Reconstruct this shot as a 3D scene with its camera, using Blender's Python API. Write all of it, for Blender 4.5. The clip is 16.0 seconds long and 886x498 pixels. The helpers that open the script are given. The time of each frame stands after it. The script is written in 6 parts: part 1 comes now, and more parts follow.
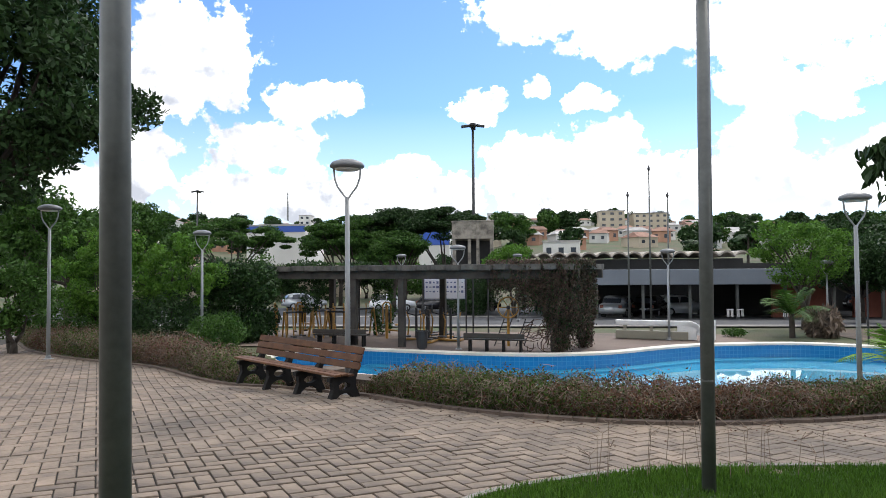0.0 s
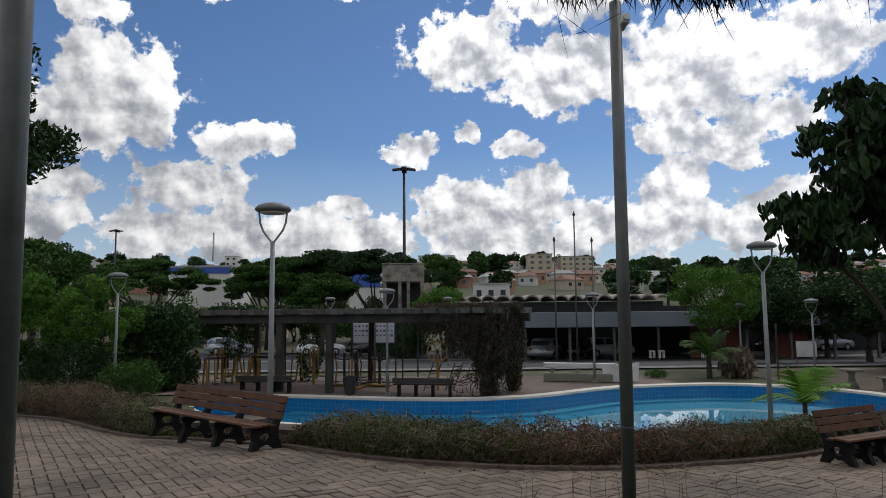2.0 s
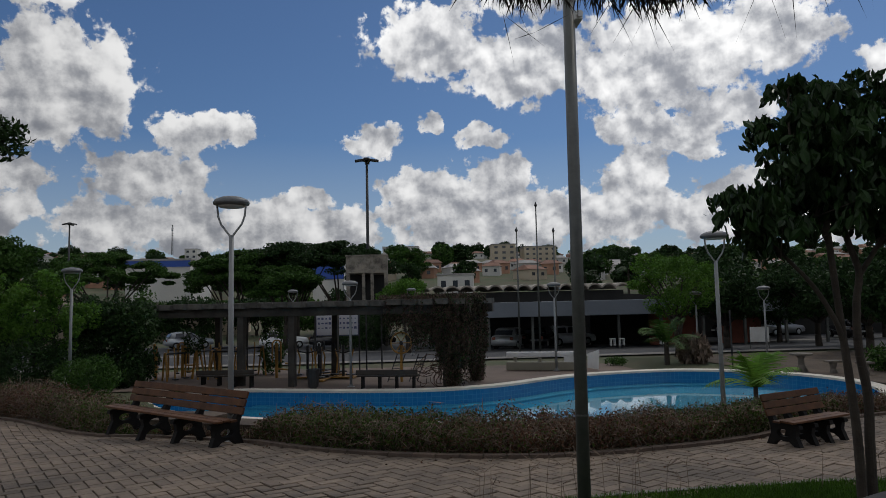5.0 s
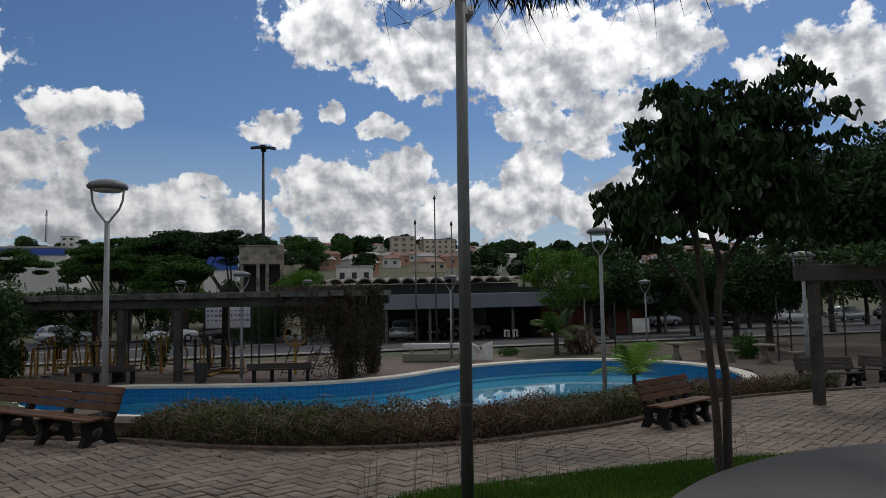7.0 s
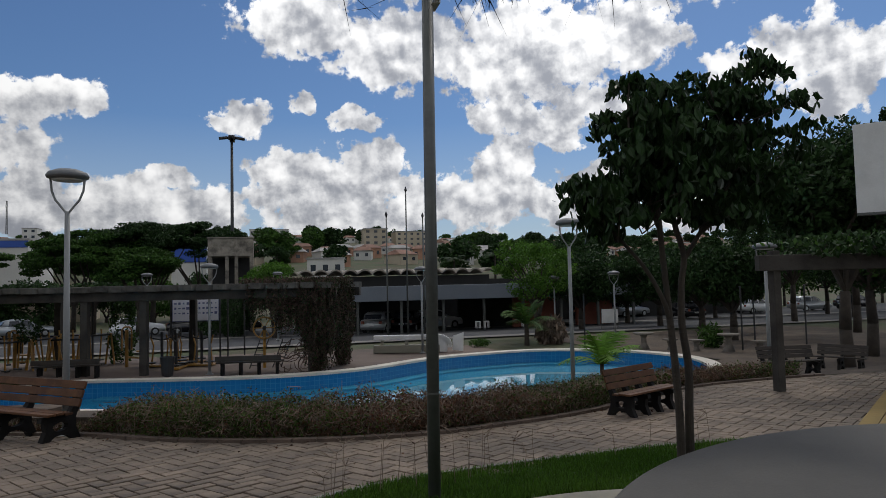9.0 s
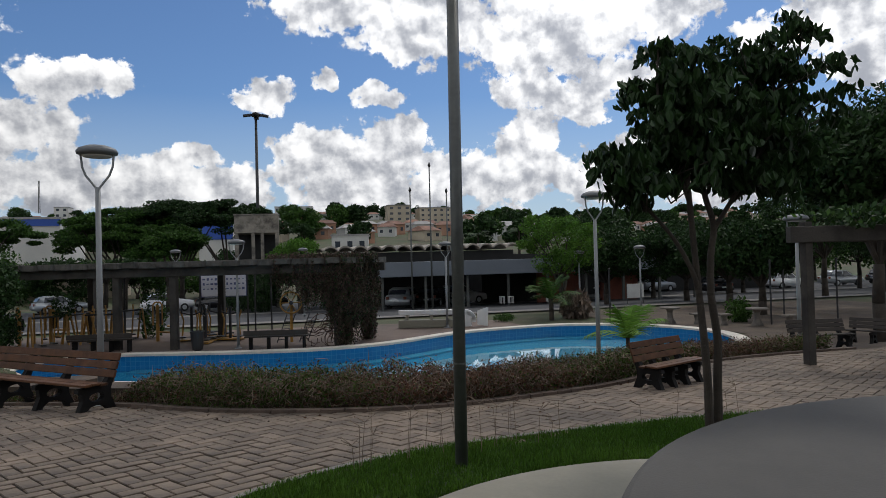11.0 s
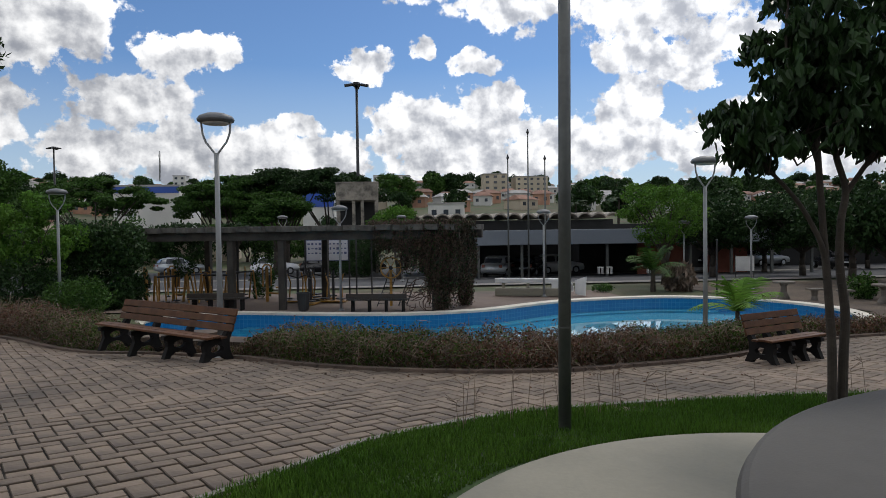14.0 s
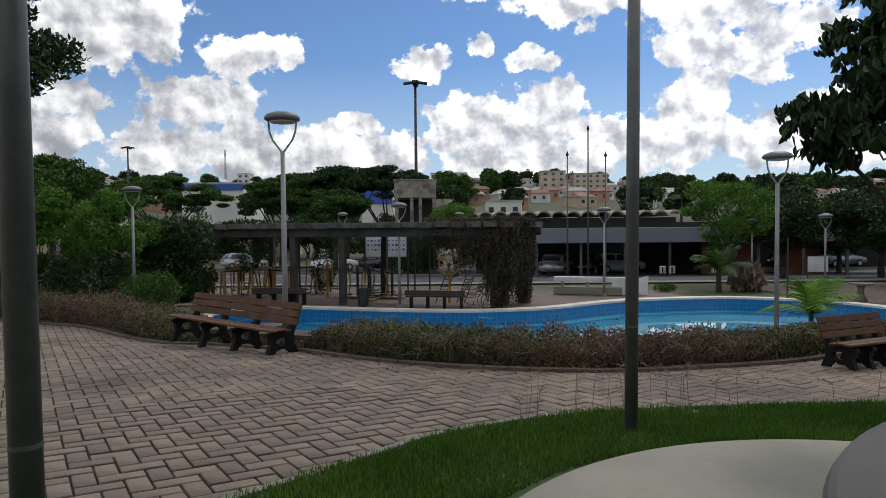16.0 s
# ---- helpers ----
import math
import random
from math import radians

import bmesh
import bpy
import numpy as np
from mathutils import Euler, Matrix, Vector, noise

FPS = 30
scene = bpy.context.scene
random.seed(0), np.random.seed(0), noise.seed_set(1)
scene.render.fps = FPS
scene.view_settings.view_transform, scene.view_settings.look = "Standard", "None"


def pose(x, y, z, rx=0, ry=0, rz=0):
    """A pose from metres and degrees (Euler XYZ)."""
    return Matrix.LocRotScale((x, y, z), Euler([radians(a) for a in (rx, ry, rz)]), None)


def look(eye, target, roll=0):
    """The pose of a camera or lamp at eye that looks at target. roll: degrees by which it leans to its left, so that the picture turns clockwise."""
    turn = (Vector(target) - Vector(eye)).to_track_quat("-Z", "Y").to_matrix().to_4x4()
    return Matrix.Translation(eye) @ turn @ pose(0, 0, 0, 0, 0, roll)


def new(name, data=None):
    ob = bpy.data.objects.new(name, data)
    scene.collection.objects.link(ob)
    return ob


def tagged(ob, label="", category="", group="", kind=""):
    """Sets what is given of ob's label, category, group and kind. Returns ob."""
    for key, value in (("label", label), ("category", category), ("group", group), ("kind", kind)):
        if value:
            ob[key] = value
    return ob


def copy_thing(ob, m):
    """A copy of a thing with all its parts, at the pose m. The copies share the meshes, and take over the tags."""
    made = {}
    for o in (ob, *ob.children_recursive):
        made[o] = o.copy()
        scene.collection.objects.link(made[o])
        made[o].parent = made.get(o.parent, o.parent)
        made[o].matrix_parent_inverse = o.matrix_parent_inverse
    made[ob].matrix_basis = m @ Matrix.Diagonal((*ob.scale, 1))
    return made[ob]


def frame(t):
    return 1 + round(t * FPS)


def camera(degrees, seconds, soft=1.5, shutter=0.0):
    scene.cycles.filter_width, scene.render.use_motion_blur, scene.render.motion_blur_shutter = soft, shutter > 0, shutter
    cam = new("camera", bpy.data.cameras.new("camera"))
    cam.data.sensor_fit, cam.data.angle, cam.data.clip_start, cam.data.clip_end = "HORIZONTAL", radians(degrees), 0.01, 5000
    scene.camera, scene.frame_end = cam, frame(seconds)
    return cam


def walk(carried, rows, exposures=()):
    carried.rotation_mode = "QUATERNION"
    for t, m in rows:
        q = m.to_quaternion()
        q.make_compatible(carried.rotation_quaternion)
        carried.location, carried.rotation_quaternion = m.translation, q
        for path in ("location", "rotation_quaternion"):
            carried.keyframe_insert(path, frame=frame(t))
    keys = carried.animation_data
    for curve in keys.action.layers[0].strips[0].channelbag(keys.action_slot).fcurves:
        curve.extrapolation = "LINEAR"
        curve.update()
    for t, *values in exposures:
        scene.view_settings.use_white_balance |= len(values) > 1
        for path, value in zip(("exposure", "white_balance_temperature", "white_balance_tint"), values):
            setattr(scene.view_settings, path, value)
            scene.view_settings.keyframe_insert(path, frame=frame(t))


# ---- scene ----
# ---- camera ----
cam = camera(68.67, 16.0, soft=0.7)
PATH = [
    (0, 0.007, -0.026, 1.576, 4.95, 1.79, -0.43),
    (0.5, 0.019, -0.023, 1.583, 3.34, 2.14, -0.33),
    (1, 0.048, -0.003, 1.588, 0.54, 2.70, -0.35),
    (1.5, 0.061, -0.003, 1.602, -0.92, 3.51, -0.40),
    (2, 0.060, -0.015, 1.629, -1.16, 5.45, -0.52),
    (2.5, 0.075, -0.021, 1.659, -1.31, 7.13, -0.43),
    (3, 0.087, 0.019, 1.668, -0.74, 8.20, -0.70),
    (5.5, 0.133, -0.089, 1.646, -6.59, 4.01, -1.10),
    (6, 0.164, -0.087, 1.643, -9.40, 4.01, -0.80),
    (6.5, 0.201, -0.063, 1.645, -11.86, 4.03, -0.92),
    (7, 0.215, -0.074, 1.637, -13.11, 3.73, -1.06),
    (7.5, 0.232, -0.080, 1.642, -14.40, 3.66, -1.22),
    (8, 0.245, -0.088, 1.638, -15.58, 3.63, -1.33),
    (10.5, 0.270, -0.068, 1.580, -15.10, 1.42, -1.20),
    (11, 0.247, -0.063, 1.570, -13.42, 0.93, -1.50),
    (11.5, 0.228, -0.059, 1.550, -12.14, 0.26, -1.28),
    (12, 0.218, -0.058, 1.536, -11.20, -0.41, -0.96),
    (12.5, 0.193, -0.054, 1.522, -9.87, -1.41, -0.54),
    (13, 0.174, -0.044, 1.518, -7.93, -1.56, -0.42),
    (13.5, 0.167, -0.045, 1.507, -6.43, -1.77, -0.77),
    (14, 0.154, -0.043, 1.510, -5.00, -1.63, -0.76),
    (14.5, 0.139, -0.042, 1.508, -3.67, -1.65, -0.63),
    (15, 0.121, -0.027, 1.513, -2.18, -1.67, -0.38),
    (15.5, 0.102, -0.031, 1.503, -1.23, -1.90, -0.41),
    (16, 0.088, -0.035, 1.501, -0.01, -1.80, -0.48),
]


def aim(x, y, z, yaw, pitch, roll):
    a, p = radians(yaw), radians(pitch)
    return look((x, y, z), (x - math.sin(a) * math.cos(p), y + math.cos(a) * math.cos(p), z + math.sin(p)), roll)


EXPOSURES = [(0.0, 0.98), (0.5, 0.74), (1.0, 0.36), (1.5, 0.0), (2.0, -0.32), (2.5, -0.82), (3.2, -1.0), (5.3, -0.78), (6.5, -0.65), (8.2, -0.62),
             (10.3, -0.35), (11.0, -0.3), (12.0, -0.16), (13.0, -0.1), (14.0, -0.1), (16.0, -0.03)]
walk(cam, [(t, aim(x, y, z, yaw, pitch, roll)) for t, x, y, z, yaw, pitch, roll in PATH], EXPOSURES)

# ---- sky and sun ----
SUN_AZ, SUN_EL = 38.0, 52.0
# clouds: azimuth and elevation of the middle, half width and half height, in degrees
CLOUDS_LOW = [(-30.8, 6.9, 2.9, 2.1), (-22.7, 6.5, 3.6, 1.9), (-17.1, 6.7, 3.3, 2.4), (-9.6, 6.6, 4.8, 2.3), (-7.7, 9.1, 2.7, 0.8), (-5.3, 6.4, 3.9, 2.0),
              (5.7, 8.6, 5.6, 2.9), (10.1, 10.7, 2.4, 1.9), (1.7, 9.2, 2.8, 2.4), (7.1, 5.9, 6.4, 2.0), (14.4, 6.9, 4.2, 1.9), (19.0, 7.2, 4.5, 2.8),
              (21.8, 9.6, 2.1, 2.7), (26.7, 7.0, 3.2, 2.2), (31.5, 8.4, 3.7, 1.7), (38.0, 6.0, 6.0, 2.0), (-38.0, 6.0, 6.0, 2.2)]
CLOUDS_MID = [(-16.0, 14.7, 4.4, 1.7), (-20.3, 10.7, 4.9, 2.3), (-29.6, 10.2, 2.6, 1.5), (-1.8, 14.3, 2.6, 1.2), (3.2, 15.3, 1.4, 1.0), (8.0, 14.3, 1.7, 1.2),
              (21.6, 14.2, 4.0, 1.6), (25.8, 12.9, 2.9, 1.8), (29.2, 14.7, 3.2, 1.7), (45.3, 17.0, 4.9, 2.4), (49.2, 15.4, 2.8, 2.4), (47.0, 13.8, 3.3, 1.6)]
CLOUDS_HIGH = [(-26.5, 17.2, 5.8, 4.4), (-30.6, 14.5, 3.3, 2.9), (-28.4, 23.4, 2.3, 1.6), (3.3, 22.3, 5.8, 3.0), (12.4, 20.3, 7.2, 3.5), (24.1, 19.3, 8.5, 4.6),
               (32.3, 20.4, 4.5, 3.2), (40.1, 16.6, 2.5, 1.7), (-18.2, 26.0, 2.8, 0.9), (-10.0, 27.3, 5.0, 1.0), (14.0, 27.0, 9.0, 2.6), (40.0, 25.0, 8.0, 3.0)]


def build_sky():
    world = bpy.data.worlds.new("sky")
    scene.world = world
    world.use_nodes = True
    nt = world.node_tree
    nt.nodes.clear()
    nn, ln = nt.nodes.new, nt.links.new

    def math_node(op, a, b=None, c=None):
        n = nn("ShaderNodeMath")
        n.operation = op
        for i, v in enumerate((a, b, c)):
            if v is None:
                continue
            if isinstance(v, (int, float)):
                n.inputs[i].default_value = v
            else:
                ln(v, n.inputs[i])
        return n.outputs[0]

    co = nn("ShaderNodeTexCoord").outputs["Generated"]
    sep = nn("ShaderNodeSeparateXYZ")
    ln(co, sep.inputs[0])
    az = math_node("MULTIPLY", math_node("ARCTAN2", sep.outputs[0], sep.outputs[1]), 57.2958)
    el = math_node("MULTIPLY", math_node("ARCSINE", sep.outputs[2]), 57.2958)
    comb = nn("ShaderNodeCombineXYZ")
    ln(az, comb.inputs[0]), ln(el, comb.inputs[1])
    flat = comb.outputs[0]

    def noise_node(vec, scale, detail, rough):
        n = nn("ShaderNodeTexNoise")
        ln(vec, n.inputs["Vector"])
        n.inputs["Scale"].default_value, n.inputs["Detail"].default_value, n.inputs["Roughness"].default_value = scale, detail, rough
        return n.outputs

    def vec_node(op, a, b):
        n = nn("ShaderNodeVectorMath")
        n.operation = op
        for i, v in enumerate((a, b)):
            if isinstance(v, tuple):
                n.inputs[i].default_value = v
            else:
                ln(v, n.inputs[i])
        return n

    warp = vec_node("MULTIPLY", vec_node("SUBTRACT", noise_node(flat, 0.24, 8, 0.6)[1], (0.5, 0.5, 0.5)).outputs[0], (5.4, 4.0, 0)).outputs[0]
    warped = vec_node("ADD", flat, warp).outputs[0]
    fine = noise_node(flat, 0.5, 9, 0.6)[0]
    big = None
    shade = None
    for u, v, a, b in [(u, v, a * 1.16, b * 1.16) for u, v, a, b in CLOUDS_LOW] + CLOUDS_MID + CLOUDS_HIGH:
        d = vec_node("MULTIPLY", vec_node("SUBTRACT", warped, (u, v, 0)).outputs[0], (1 / a, 1 / b, 0)).outputs[0]
        ln_node = nn("ShaderNodeVectorMath")
        ln_node.operation = "LENGTH"
        ln(d, ln_node.inputs[0])
        dist = ln_node.outputs["Value"]
        big = dist if big is None else math_node("SMOOTH_MIN", big, dist, 0.3)
        s = nn("ShaderNodeSeparateXYZ")
        ln(d, s.inputs[0])
        low = math_node("ADD", math_node("ADD", s.outputs[1], 0.55 if b < 1.5 else 0.0), math_node("MULTIPLY", dist, 1.1))
        shade = low if shade is None else math_node("MINIMUM", shade, low)
    # the sky that the camera never sees: loose cloud of the same kind
    away = math_node("GREATER_THAN", math_node("ABSOLUTE", az), 56)
    high = math_node("GREATER_THAN", el, 31)
    other = math_node("MAXIMUM", away, high)
    loose = math_node("MULTIPLY_ADD", noise_node(co, 2.4, 6, 0.6)[0], -4.0, 2.95)
    mixf = nn("ShaderNodeMix")
    ln(other, mixf.inputs[0]), ln(big, mixf.inputs[2]), ln(loose, mixf.inputs[3])
    dens = math_node("ADD", math_node("SUBTRACT", 1.07, mixf.outputs[0]), math_node("MULTIPLY", math_node("SUBTRACT", fine, 0.5), 2.0))
    ramp = nn("ShaderNodeMapRange")
    ramp.interpolation_type = "SMOOTHSTEP"
    ln(dens, ramp.inputs[0])
    ramp.inputs[1].default_value, ramp.inputs[2].default_value = 0.0, 0.22
    mask = ramp.outputs[0]
    # haze near the horizon
    haze = nn("ShaderNodeMapRange")
    ln(el, haze.inputs[0])
    haze.inputs[1].default_value, haze.inputs[2].default_value, haze.inputs[3].default_value, haze.inputs[4].default_value = 1.0, 14.0, 0.66, 0.0
    # grey bases and bright tops
    tone = nn("ShaderNodeMapRange")
    tone.interpolation_type = "SMOOTHSTEP"
    # relief of the billows: brighter on the side towards the sun
    here = noise_node(flat, 0.3, 8, 0.55)[0]
    there = noise_node(vec_node("ADD", flat, (0.5, 0.8, 0)).outputs[0], 0.3, 8, 0.55)[0]
    relief = math_node("MULTIPLY", math_node("SUBTRACT", here, there), 4.8)
    patch = math_node("MULTIPLY", math_node("SUBTRACT", noise_node(flat, 0.16, 6, 0.55)[0], 0.5), 2.0)
    ln(math_node("ADD", math_node("ADD", shade, relief), patch), tone.inputs[0])
    tone.inputs[1].default_value, tone.inputs[2].default_value = -0.75, 1.55
    grey = nn("ShaderNodeMix")
    grey.data_type = "RGBA"
    ln(tone.outputs[0], grey.inputs[0])
    grey.inputs[6].default_value, grey.inputs[7].default_value = (0.35, 0.37, 0.42, 1), (1.24, 1.24, 1.24, 1)
    sky = nn("ShaderNodeTexSky")
    sky.sky_type, sky.sun_disc = "NISHITA", False
    sky.sun_elevation, sky.sun_rotation = radians(SUN_EL), radians(SUN_AZ)
    sky.air_density, sky.dust_density, sky.ozone_density = 1.0, 0.4, 2.0
    dim = vec_node("MULTIPLY", sky.outputs[0], (0.064, 0.082, 0.104)).outputs[0]
    hz = nn("ShaderNodeMix")
    hz.data_type = "RGBA"
    ln(haze.outputs[0], hz.inputs[0]), ln(dim, hz.inputs[6])
    hz.inputs[7].default_value = (0.62, 0.72, 0.84, 1)
    mix = nn("ShaderNodeMix")
    mix.data_type = "RGBA"
    ln(mask, mix.inputs[0]), ln(hz.outputs[2], mix.inputs[6]), ln(grey.outputs[2], mix.inputs[7])
    # clouds glow towards the sun
    a_, e_ = radians(SUN_AZ), radians(SUN_EL)
    near_sun = nn("ShaderNodeVectorMath")
    near_sun.operation = "DOT_PRODUCT"
    ln(co, near_sun.inputs[0])
    near_sun.inputs[1].default_value = (math.sin(a_) * math.cos(e_), math.cos(a_) * math.cos(e_), math.sin(e_))
    glow = nn("ShaderNodeMapRange")
    ln(near_sun.outputs["Value"], glow.inputs[0])
    glow.inputs[1].default_value, glow.inputs[2].default_value, glow.inputs[3].default_value, glow.inputs[4].default_value = 0.45, 0.9, 1.0, 1.6
    lit = nn("ShaderNodeVectorMath")
    lit.operation = "SCALE"
    ln(grey.outputs[2], lit.inputs[0]), ln(glow.outputs[0], lit.inputs["Scale"])
    ln(lit.outputs[0], mix.inputs[7])
    bg = nn("ShaderNodeBackground")
    ln(mix.outputs[2], bg.inputs[0])
    bg.inputs[1].default_value = 1.0
    out = nn("ShaderNodeOutputWorld")
    ln(bg.outputs[0], out.inputs[0])


build_sky()
sun_data = bpy.data.lights.new("sun", "SUN")
sun_data.energy, sun_data.angle, sun_data.color = 1.15, radians(8), (1.0, 0.95, 0.86)
sun_lamp = new("sun", sun_data)
_a, _e = radians(SUN_AZ), radians(SUN_EL)
sun_lamp.matrix_world = look((math.sin(_a) * math.cos(_e) * 50, math.cos(_a) * math.cos(_e) * 50, math.sin(_e) * 50), (0, 0, 0))


# ---- materials ----
def material(name, color, rough=0.7, vary=0.25, scale=3.0, fine=40.0, bump=0.2, metal=0.0, tint=None, island=0.0, each=0.0, stain=None, translucent=0.0, spec=0.5):
    """A surface with variation at two scales; tint: a second colour for patches; stain: dark blotches."""
    m = bpy.data.materials.new(name)
    m.use_nodes = True
    nt = m.node_tree
    nn, ln = nt.nodes.new, nt.links.new
    b = nt.nodes["Principled BSDF"]
    b.inputs["Roughness"].default_value, b.inputs["Metallic"].default_value = rough, metal
    b.inputs["Specular IOR Level"].default_value = spec
    co = nn("ShaderNodeTexCoord").outputs["Object"]
    n1, n2 = nn("ShaderNodeTexNoise"), nn("ShaderNodeTexNoise")
    for n, s, d in ((n1, scale, 5), (n2, fine, 3)):
        ln(co, n.inputs["Vector"])
        n.inputs["Scale"].default_value, n.inputs["Detail"].default_value = s, d
    mix = nn("ShaderNodeMix")
    mix.data_type = "RGBA"
    r = nn("ShaderNodeMapRange")
    ln(n1.outputs[0], r.inputs[0])
    r.inputs[1].default_value, r.inputs[2].default_value = 0.35, 0.65
    ln(r.outputs[0], mix.inputs[0])
    t = tint or tuple(c * (1 - vary) for c in color)
    mix.inputs[6].default_value, mix.inputs[7].default_value = (*color, 1), (*t, 1)
    hsv = nn("ShaderNodeHueSaturation")
    ln(mix.outputs[2], hsv.inputs["Color"])
    val = nn("ShaderNodeMath")
    val.operation = "MULTIPLY_ADD"
    ln(n2.outputs[0], val.inputs[0])
    val.inputs[1].default_value, val.inputs[2].default_value = vary * 1.4, 1 - vary * 0.7
    last = val.outputs[0]
    for amount, node, outlet in ((island, "ShaderNodeNewGeometry", "Random Per Island"), (each, "ShaderNodeObjectInfo", "Random")):
        if amount:
            g = nn(node)
            k = nn("ShaderNodeMath")
            k.operation = "MULTIPLY_ADD"
            ln(g.outputs[outlet], k.inputs[0])
            k.inputs[1].default_value, k.inputs[2].default_value = amount * 2, 1 - amount
            j = nn("ShaderNodeMath")
            j.operation = "MULTIPLY"
            ln(last, j.inputs[0]), ln(k.outputs[0], j.inputs[1])
            last = j.outputs[0]
    if stain:
        w = nn("ShaderNodeTexNoise")
        ln(co, w.inputs["Vector"])
        w.inputs["Scale"].default_value, w.inputs["Detail"].default_value, w.inputs["Roughness"].default_value = stain[0], 8, 0.7
        k = nn("ShaderNodeMapRange")
        ln(w.outputs[0], k.inputs[0])
        k.inputs[1].default_value, k.inputs[2].default_value, k.inputs[3].default_value, k.inputs[4].default_value = 0.45, 0.62, 1.0, stain[1]
        j = nn("ShaderNodeMath")
        j.operation = "MULTIPLY"
        ln(last, j.inputs[0]), ln(k.outputs[0], j.inputs[1])
        last = j.outputs[0]
    ln(last, hsv.inputs["Value"])
    ln(hsv.outputs[0], b.inputs["Base Color"])
    if bump:
        bp = nn("ShaderNodeBump")
        bp.inputs["Strength"].default_value, bp.inputs["Distance"].default_value = bump, 0.01
        ln(n2.outputs[0], bp.inputs["Height"])
        ln(bp.outputs[0], b.inputs["Normal"])
    if translucent:
        tr = nn("ShaderNodeBsdfTranslucent")
        ln(hsv.outputs[0], tr.inputs[0])
        ms = nn("ShaderNodeMixShader")
        ms.inputs[0].default_value = translucent
        ln(b.outputs[0], ms.inputs[1]), ln(tr.outputs[0], ms.inputs[2])
        ln(ms.outputs[0], nt.nodes["Material Output"].inputs[0])
    return m


def foliage(name, color, island=0.45, translucent=0.3, rough=0.6):
    return material(name, color, rough, 0.3, 0.8, 6.0, 0.0, island=island, translucent=translucent, tint=(color[0] * 0.6, color[1] * 0.7, color[2] * 0.6), spec=0.14)


def tile_material(name, color, joint, size):
    m = bpy.data.materials.new(name)
    m.use_nodes = True
    nt = m.node_tree
    b = nt.nodes["Principled BSDF"]
    uv = nt.nodes.new("ShaderNodeUVMap")
    br = nt.nodes.new("ShaderNodeTexBrick")
    br.offset = 0.0
    nt.links.new(uv.outputs[0], br.inputs["Vector"])
    br.inputs["Scale"].default_value = 1.0
    br.inputs["Brick Width"].default_value = br.inputs["Row Height"].default_value = size
    br.inputs["Mortar Size"].default_value, br.inputs["Bias"].default_value = size * 0.05, 0.0
    br.inputs["Color1"].default_value = (*color, 1)
    br.inputs["Color2"].default_value = (color[0] * 0.7, color[1] * 0.85, color[2] * 0.9, 1)
    br.inputs["Mortar"].default_value = (*joint, 1)
    n = nt.nodes.new("ShaderNodeTexNoise")
    n.inputs["Scale"].default_value, n.inputs["Detail"].default_value = 0.8, 5
    hs = nt.nodes.new("ShaderNodeHueSaturation")
    mr = nt.nodes.new("ShaderNodeMapRange")
    nt.links.new(n.outputs[0], mr.inputs[0])
    mr.inputs[3].default_value, mr.inputs[4].default_value = 0.75, 1.2
    nt.links.new(mr.outputs[0], hs.inputs["Value"])
    nt.links.new(br.outputs[0], hs.inputs["Color"])
    nt.links.new(hs.outputs[0], b.inputs["Base Color"])
    b.inputs["Roughness"].default_value = 0.25
    return m


